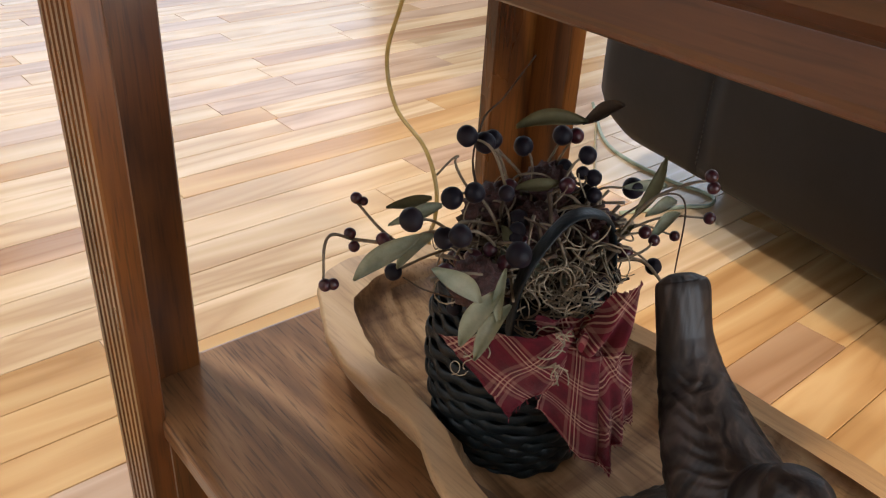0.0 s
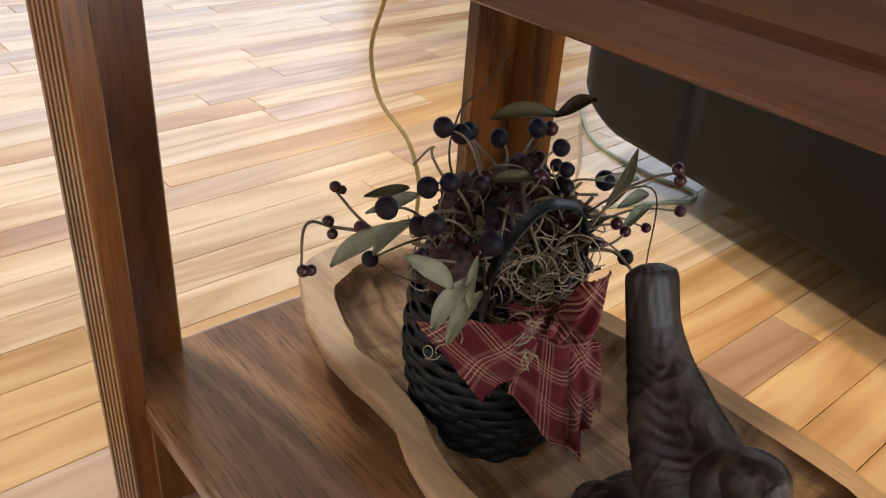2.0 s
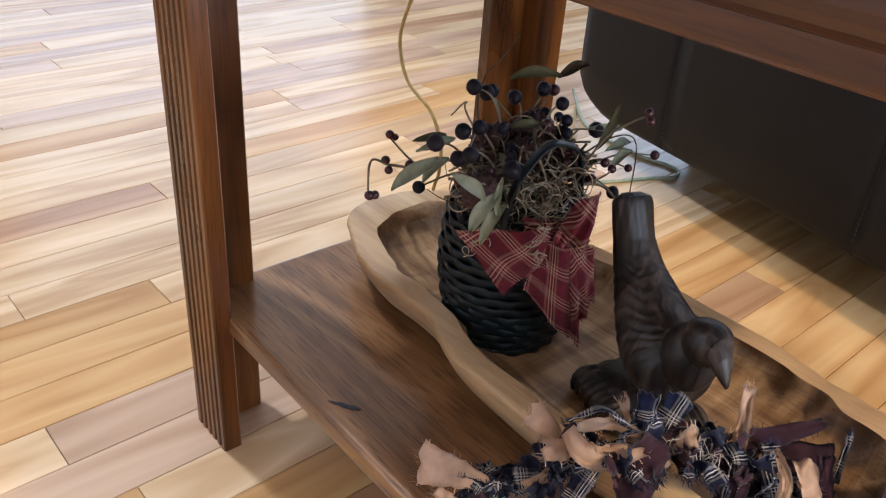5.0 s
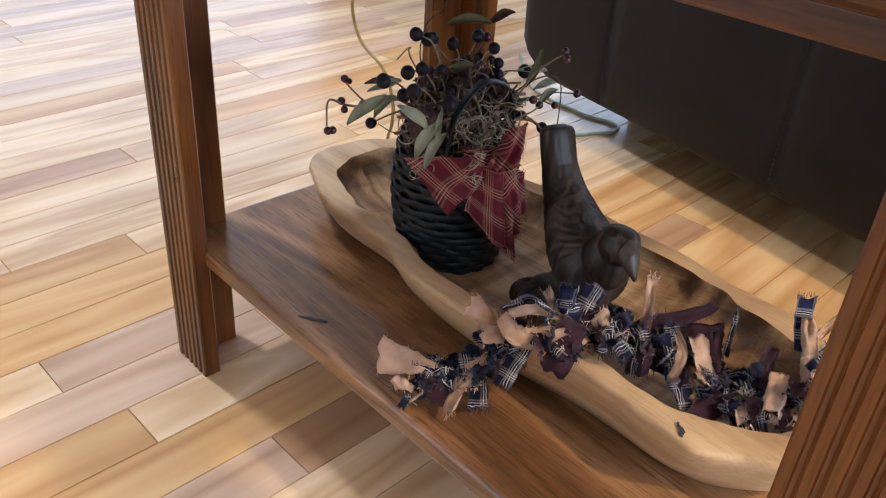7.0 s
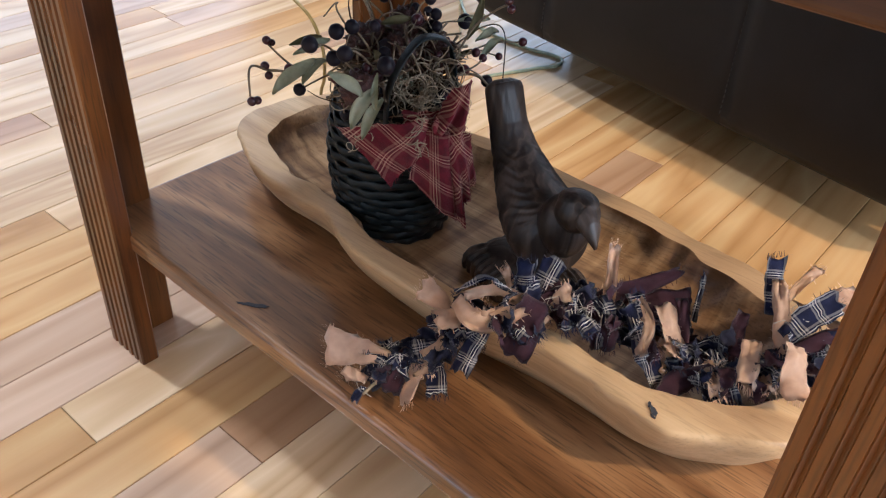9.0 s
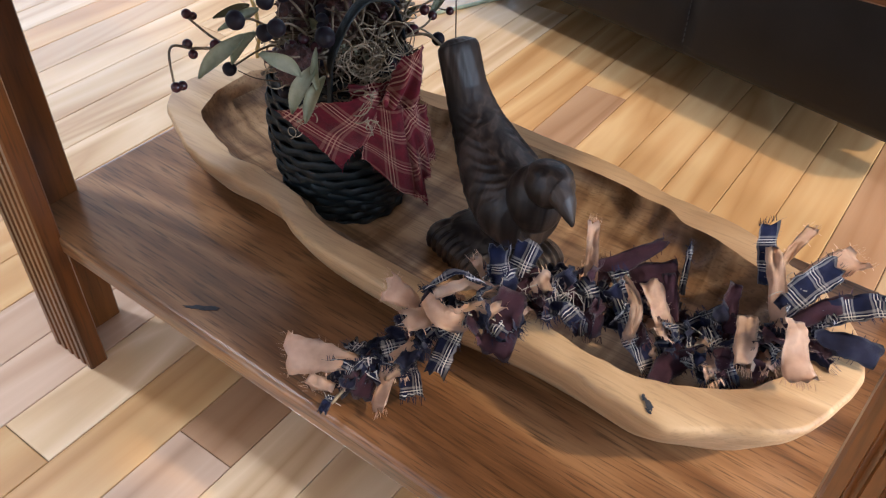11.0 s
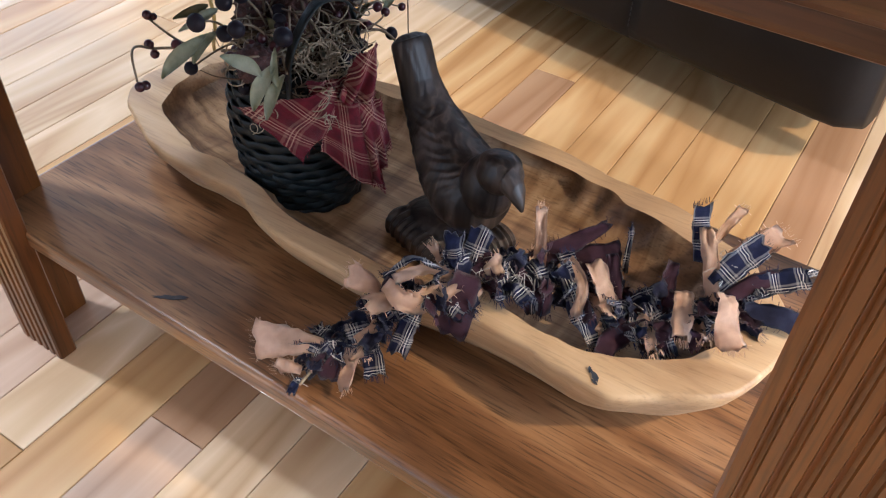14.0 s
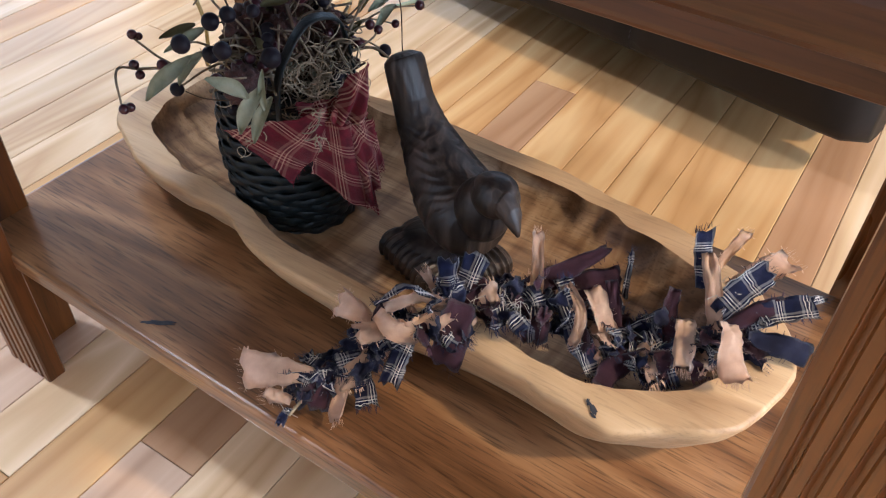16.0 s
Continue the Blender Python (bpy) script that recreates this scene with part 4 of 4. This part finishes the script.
rag(C_PEACH, (0.256, 0.221, 0.228), (0.221, 0.274, 0.236), 0.014, 0.047, seed=1, curl=0.25)
rag(C_DARK, (0.264, 0.217, 0.228), (0.234, 0.231, 0.211), 0.024, 0.03, seed=2)
rag(C_PLUM, (0.274, 0.214, 0.234), (0.240, 0.212, 0.207), 0.02, 0.028, seed=3)
rag(C_NAVY, (0.226, 0.227, 0.212), (0.212, 0.227, 0.2035), 0.006, 0.011, seed=4, fray=16)
rag(C_PEACH, (0.286, 0.209, 0.240), (0.242, 0.188, 0.206), 0.014, 0.023, seed=5, curl=0.3)
rag(C_NAVY, (0.291, 0.2, 0.228), (0.27, 0.177, 0.205), 0.02, 0.024, seed=6)
rag(C_PEACH, (0.303, 0.166, 0.267), (0.271, 0.193, 0.24), 0.016, 0.024, seed=7)
rag(C_NAVY, (0.308, 0.158, 0.274), (0.276, 0.157, 0.242), 0.019, 0.022, seed=8, curl=0.35)
rag(C_PEACH, (0.3, 0.184, 0.272), (0.277, 0.206, 0.314), 0.012, 0.03, seed=9, curl=0.3)
rag(C_PLUM, (0.3, 0.178, 0.304), (0.287, 0.181, 0.26), 0.017, seed=10)
rag(C_NAVY, (0.292, 0.18, 0.312), (0.335, 0.135, 0.302), 0.013, mid=(0.313, 0.158, 0.325), seed=11, facing=(0.3, 0.3, 0.9))
rag(C_PEACH, (0.287, 0.176, 0.306), (0.328, 0.132, 0.302), 0.022, mid=(0.293, 0.15, 0.293), seed=12, curl=0.15)
rag(C_PEACH, (0.292, 0.17, 0.312), (0.33, 0.135, 0.31), 0.012, mid=(0.312, 0.155, 0.316), seed=13)
rag(C_PLUM, (0.338, 0.126, 0.308), (0.300, 0.117, 0.269), 0.032, 0.034, seed=14, curl=0.1)
rag(C_NAVY, (0.344, 0.141, 0.288), (0.357, 0.152, 0.326), 0.02, 0.022, seed=15)
rag(C_NAVY, (0.35, 0.134, 0.292), (0.376, 0.134, 0.328), 0.022, 0.026, seed=16)
rag(C_PEACH, (0.345, 0.15, 0.29), (0.342, 0.165, 0.318), 0.008, 0.012, seed=17)
rag(C_PEACH, (0.352, 0.118, 0.296), (0.362, 0.105, 0.312), 0.012, 0.022, seed=18)
rag(C_PEACH, (0.402, 0.088, 0.276), (0.424, 0.104, 0.334), 0.017, 0.010, seed=19, fray=26, curl=0.3)
rag(C_PLUM, (0.408, 0.101, 0.276), (0.476, 0.057, 0.303), 0.03, 0.012, seed=20, curl=0.25)
rag(C_PLUM, (0.432, 0.078, 0.272), (0.462, 0.036, 0.287), 0.034, 0.03, seed=21, curl=0.25)
rag(C_PLUM, (0.4, 0.092, 0.292), (0.372, 0.072, 0.262), 0.026, 0.03, seed=22)
rag(C_NAVY, (0.413, 0.07, 0.29), (0.383, 0.019, 0.243), 0.024, 0.028, seed=23)
rag(C_NAVY, (0.396, 0.096, 0.296), (0.371, 0.073, 0.262), 0.016, mid=(0.388, 0.08, 0.29), seed=24, curl=0.4)
rag(C_PEACH, (0.433, 0.052, 0.291), (0.407, 0.02, 0.274), 0.018, 0.025, seed=25, curl=0.3)
rag(C_PEACH, (0.421, 0.071, 0.294), (0.384, 0.043, 0.268), 0.012, mid=(0.402, 0.046, 0.288), seed=26)
rag(C_NAVY, (0.467, 0.032, 0.262), (0.481, 0.038, 0.307), 0.007, 0.005, seed=27, fray=14)
rag(C_PLUM, (0.445, 0.04, 0.298), (0.419, 0.014, 0.25), 0.014, seed=28)
rag(C_PLUM, (0.424, -0.002, 0.258), (0.376, 0.009, 0.242), 0.024, 0.028, seed=29, curl=0.1)
rag(C_PEACH, (0.413, -0.008, 0.264), (0.399, -0.03, 0.252), 0.016, 0.015, seed=30)
rag(C_NAVY, (0.432, -0.004, 0.272), (0.404, -0.041, 0.25), 0.016, 0.02, seed=31)
rag(C_PLUM, (0.468, -0.009, 0.297), (0.426, -0.02, 0.258), 0.015, 0.019, seed=32)
rag(C_PEACH, (0.443, -0.03, 0.292), (0.408, -0.046, 0.271), 0.018, 0.022, seed=33, curl=0.25)
rag(C_PEACH, (0.443, -0.064, 0.307), (0.406, -0.086, 0.284), 0.022, 0.029, seed=34, curl=0.22)
rag(C_PEACH, (0.492, -0.024, 0.328), (0.456, -0.053, 0.284), 0.015, 0.019, seed=35, curl=0.2)
rag(C_NAVY, (0.48, -0.03, 0.298), (0.502, -0.012, 0.34), 0.017, 0.021, seed=36)
rag(C_NAVY, (0.462, -0.048, 0.295), (0.504, -0.074, 0.325), 0.025, 0.029, seed=37)
rag(C_NAVY, (0.472, -0.07, 0.29), (0.503, -0.117, 0.306), 0.022, 0.028, seed=38)
rag(C_DARK, (0.458, -0.08, 0.283), (0.478, -0.128, 0.276), 0.02, 0.026, seed=39)
rag(C_NAVY, (0.492, -0.09, 0.289), (0.537, -0.119, 0.292), 0.008, 0.01, seed=40, fray=16)
rag(C_PLUM, (0.45, -0.058, 0.29), (0.494, -0.092, 0.302), 0.016, 0.02, seed=41)
rag(C_PEACH, (0.492, -0.05, 0.298), (0.534, -0.084, 0.32), 0.02, 0.032, seed=42, fray=20)
rag(C_PEACH, (0.50, -0.03, 0.30), (0.552, -0.04, 0.318), 0.008, 0.013, seed=43, fray=14)
rnd = random.Random(5)
for k in range(200):
    c = rag_line[4 + int(k * (len(rag_line) - 5) / 200)]
    inside = c.y < 0.13
    c = c + Vector((rnd.gauss(0, 0.009 if inside else 0.005), rnd.gauss(0, 0.006), rnd.uniform(-0.006 if inside else 0, 0.013)))
    d = Vector((rnd.uniform(-1, 1), rnd.uniform(-1, 1), rnd.uniform(-0.5, 0.7))).normalized() * rnd.uniform(0.02, 0.036)
    if c.x < 0.33 and c.z < 0.27:
        d.z = abs(d.z) * 0.3
        d *= 0.75
    rag(rnd.choice((C_NAVY, C_NAVY, C_NAVY, C_PLUM, C_PLUM, C_PEACH, C_DARK, C_DARK)), c - d * 0.1, c + d, rnd.uniform(0.011, 0.018), rnd.uniform(0.014, 0.025), seed=100 + k, twist=rnd.uniform(-1.5, 1.5), curl=0.3, fray=15, facing=(rnd.uniform(-1, 0.4), rnd.uniform(-1, 0.4), rnd.uniform(0, 1)))

M_THREAD = mottled("white_thread", (0.4, 0.37, 0.34), (0.62, 0.58, 0.54), 80, 0.9, 0.2)
rnd = random.Random(21)
for cx, cy, cz, count in ((0.372, 0.098, 0.291, 16), (0.352, 0.12, 0.300, 7), (0.418, -0.012, 0.266, 9), (0.285, 0.204, 0.234, 5), (0.478, -0.045, 0.306, 6), (0.222, 0.227, 0.2075, 3)):
    bm = bmesh.new()
    for _ in range(count):
        c = Vector((rnd.gauss(cx, 0.006), rnd.gauss(cy, 0.006), rnd.gauss(cz, 0.004)))
        w = [Vector((rnd.gauss(0, 0.007), rnd.gauss(0, 0.007), rnd.gauss(0.001, 0.004))) for _ in range(3)]
        tube(bm, curve([c + w[0], c + 0.5 * w[1], c - w[0] * 0.4 + w[2]], 5), 0.00032, 4)
    part("loose_threads", bm, M_THREAD, RAG, "loose white threads", smooth=True)

# ---------------------------------------------------------------- cords and scuffs
def cord(name, pts, r, mat, label):
    return tagged(mesh_object(name, tube(bmesh.new(), curve(pts, 8), r, 8), mat, True), label, "cord")


cord("lamp_cord", [(0.61, 0.74, 0.715), (0.605, 0.747, 0.63), (0.60, 0.758, 0.56), (0.60, 0.777, 0.494), (0.60, 0.804, 0.422), (0.60, 0.784, 0.365), (0.60, 0.727, 0.335), (0.60, 0.701, 0.294), (0.60, 0.70, 0.25), (0.61, 0.72, 0.2), (0.65, 0.73, 0.08), (0.74, 0.76, 0.01), (0.9, 0.82, 0.004), (1.2, 0.95, 0.004), (1.5, 1.2, 0.004)], 0.0027, M_CORD, "thin brass-coloured lamp cord hanging off the table")
cord("floor_cord", [(1.2, 0.87, 0.004), (1.28, 0.836, 0.004), (1.33, 0.815, 0.004), (1.372, 0.793, 0.004), (1.408, 0.805, 0.004), (1.414, 0.84, 0.004), (1.40, 0.92, 0.004), (1.43, 1.1, 0.004), (1.6, 1.3, 0.004)], 0.004, M_CORD_GREEN, "pale green electric cord lying on the floor")


def scuff(parent, c, length, width, turn, z, seed):
    r = random.Random(seed)
    bm = bmesh.new()
    pts = []
    for i in range(22):
        a = 2 * math.pi * i / 22
        k = r.uniform(0.6, 1.1)
        q = Matrix.Rotation(turn, 3, "Z") @ Vector((length / 2 * math.cos(a) * k, width / 2 * math.sin(a) * k, 0))
        pts.append((c[0] + q.x, c[1] + q.y, z))
    loft(bm, [pts, [(x, y, q + 0.0004) for x, y, q in pts]])
    bmesh.ops.recalc_face_normals(bm, faces=bm.faces)
    part("scuff", bm, M_SCUFF, parent, "dark blue paint scuff")


scuff(TABLE, (0.2405, 0.408), 0.04, 0.007, -1.0, 0.2003, 3)
near = min(bowl_ring(0.14, 0.366, 0.2695, 260, 0.018, 0.04), key=lambda p: (p[0] - 0.334) ** 2 + (p[1] + 0.002) ** 2)
for dx, dy, a, b, t, q in ((0, 0, 0.017, 0.005, 0.9, 4), (0.004, 0.006, 0.008, 0.003, 0.5, 5), (-0.006, -0.003, 0.007, 0.003, 1.2, 6)):
    scuff(BOWL, (0.334 + dx, -0.002 + dy), a, b, t, near[2] + 0.0012, q)

leaned(BOWL, 0.2)
for ob in (BASKET, BOW, SPRAY, RAG):
    leaned(ob)

# ---------------------------------------------------------------- floor planks
PITCH, SLOPE, V0 = 0.0825, 0.02, -0.041
rng = random.Random(7)
rot = Matrix.Rotation(math.atan(SLOPE), 4, "Z")


def plank(bm, x0, x1, v):
    g, d = 0.0005, 0.0012
    y0, y1 = v + g, v + PITCH - g
    a, b = x0 + g, x1 - g
    lo = [bm.verts.new(rot @ Vector(p)) for p in ((a, y0, -0.0058), (b, y0, -0.0058), (b, y1, -0.0058), (a, y1, -0.0058))]
    mid = [bm.verts.new(rot @ Vector(p)) for p in ((a, y0, -d * 0.6), (b, y0, -d * 0.6), (b, y1, -d * 0.6), (a, y1, -d * 0.6))]
    hi = [bm.verts.new(rot @ Vector(p)) for p in ((a + d, y0 + d, 0), (b - d, y0 + d, 0), (b - d, y1 - d, 0), (a + d, y1 - d, 0))]
    for r, s in ((lo, mid), (mid, hi)):
        for i in range(4):
            bm.faces.new((r[i], r[(i + 1) % 4], s[(i + 1) % 4], s[i]))
    bm.faces.new(hi)


rest = {0: bmesh.new(), 1: bmesh.new(), 2: bmesh.new(), 3: bmesh.new()}
MATS = (M_PALE, M_TAN, M_RED, M_ROSE)
# rows whose boards are told apart: where each board ends, and its wood
pinned = {-3: ((0.6, 1), (1.7, 1)), -2: ((0.5, 0), (1.9, 0)), -1: ((0.4, 1), (1.8, 2)), 0: ((0.7, 1), (1.9, 1)), 1: ((0.55, 0), (1.6, 1)), 2: ((0.75, 1), (2.0, 1)),
          3: ((-0.4, 3), (0.5, 0), (1.9, 1)), 4: ((-0.5, 1), (0.8, 0), (1.8, 1)), 5: ((0.213, 3), (1.171, 2), (2.0, 1)), 6: ((-0.2, 0), (0.75, 1), (1.75, 1)), 7: ((0.1, 1), (0.9, 0), (1.7, 1)), 8: ((0.35, 3), (1.4, 0)),
          9: ((0.05, 0), (0.95, 3), (2.0, 0)), 12: ((0.3, 1), (1.25, 0)), 14: ((0.0, 3), (0.9, 0)), 15: ((1.03, 0), (1.9, 3)), 16: ((0.45, 2), (1.5, 0)), 19: ((0.92, 0), (1.9, 3)), 22: ((0.3, 0), (1.08, 3)), 24: ((1.09, 0), (2.0, 2))}
for k in range(-32, 53):
    v = V0 + PITCH * k
    x = X0 + 0.25 - rng.random() * 0.6
    while x < X1 - 0.25:
        n = x + rng.choice((0.5, 0.7, 0.9, 1.1, 1.4))
        kind = rng.choices((0, 1, 2, 3), (0.56, 0.22, 0.04, 0.18))[0]
        for at, wood_kind in pinned.get(k, ()):
            if x < at - 1e-6:
                n, kind = at, wood_kind
                break
        a, b = max(x, X0 + 0.12), min(n, X1 - 0.2)
        if b - a > 0.05 and Y0 + 0.1 < v < Y1 - 0.3:
            if -0.35 < v < 2.9 and a < 2.4 and b > -0.2:
                bm = bmesh.new()
                plank(bm, a, b, v)
                part("plank", bm, MATS[kind], FLOOR)
            else:
                plank(rest[kind], a, b, v)
        x = n
for kind in rest:
    tagged(part("planking", rest[kind], MATS[kind], FLOOR), kind="stuff")
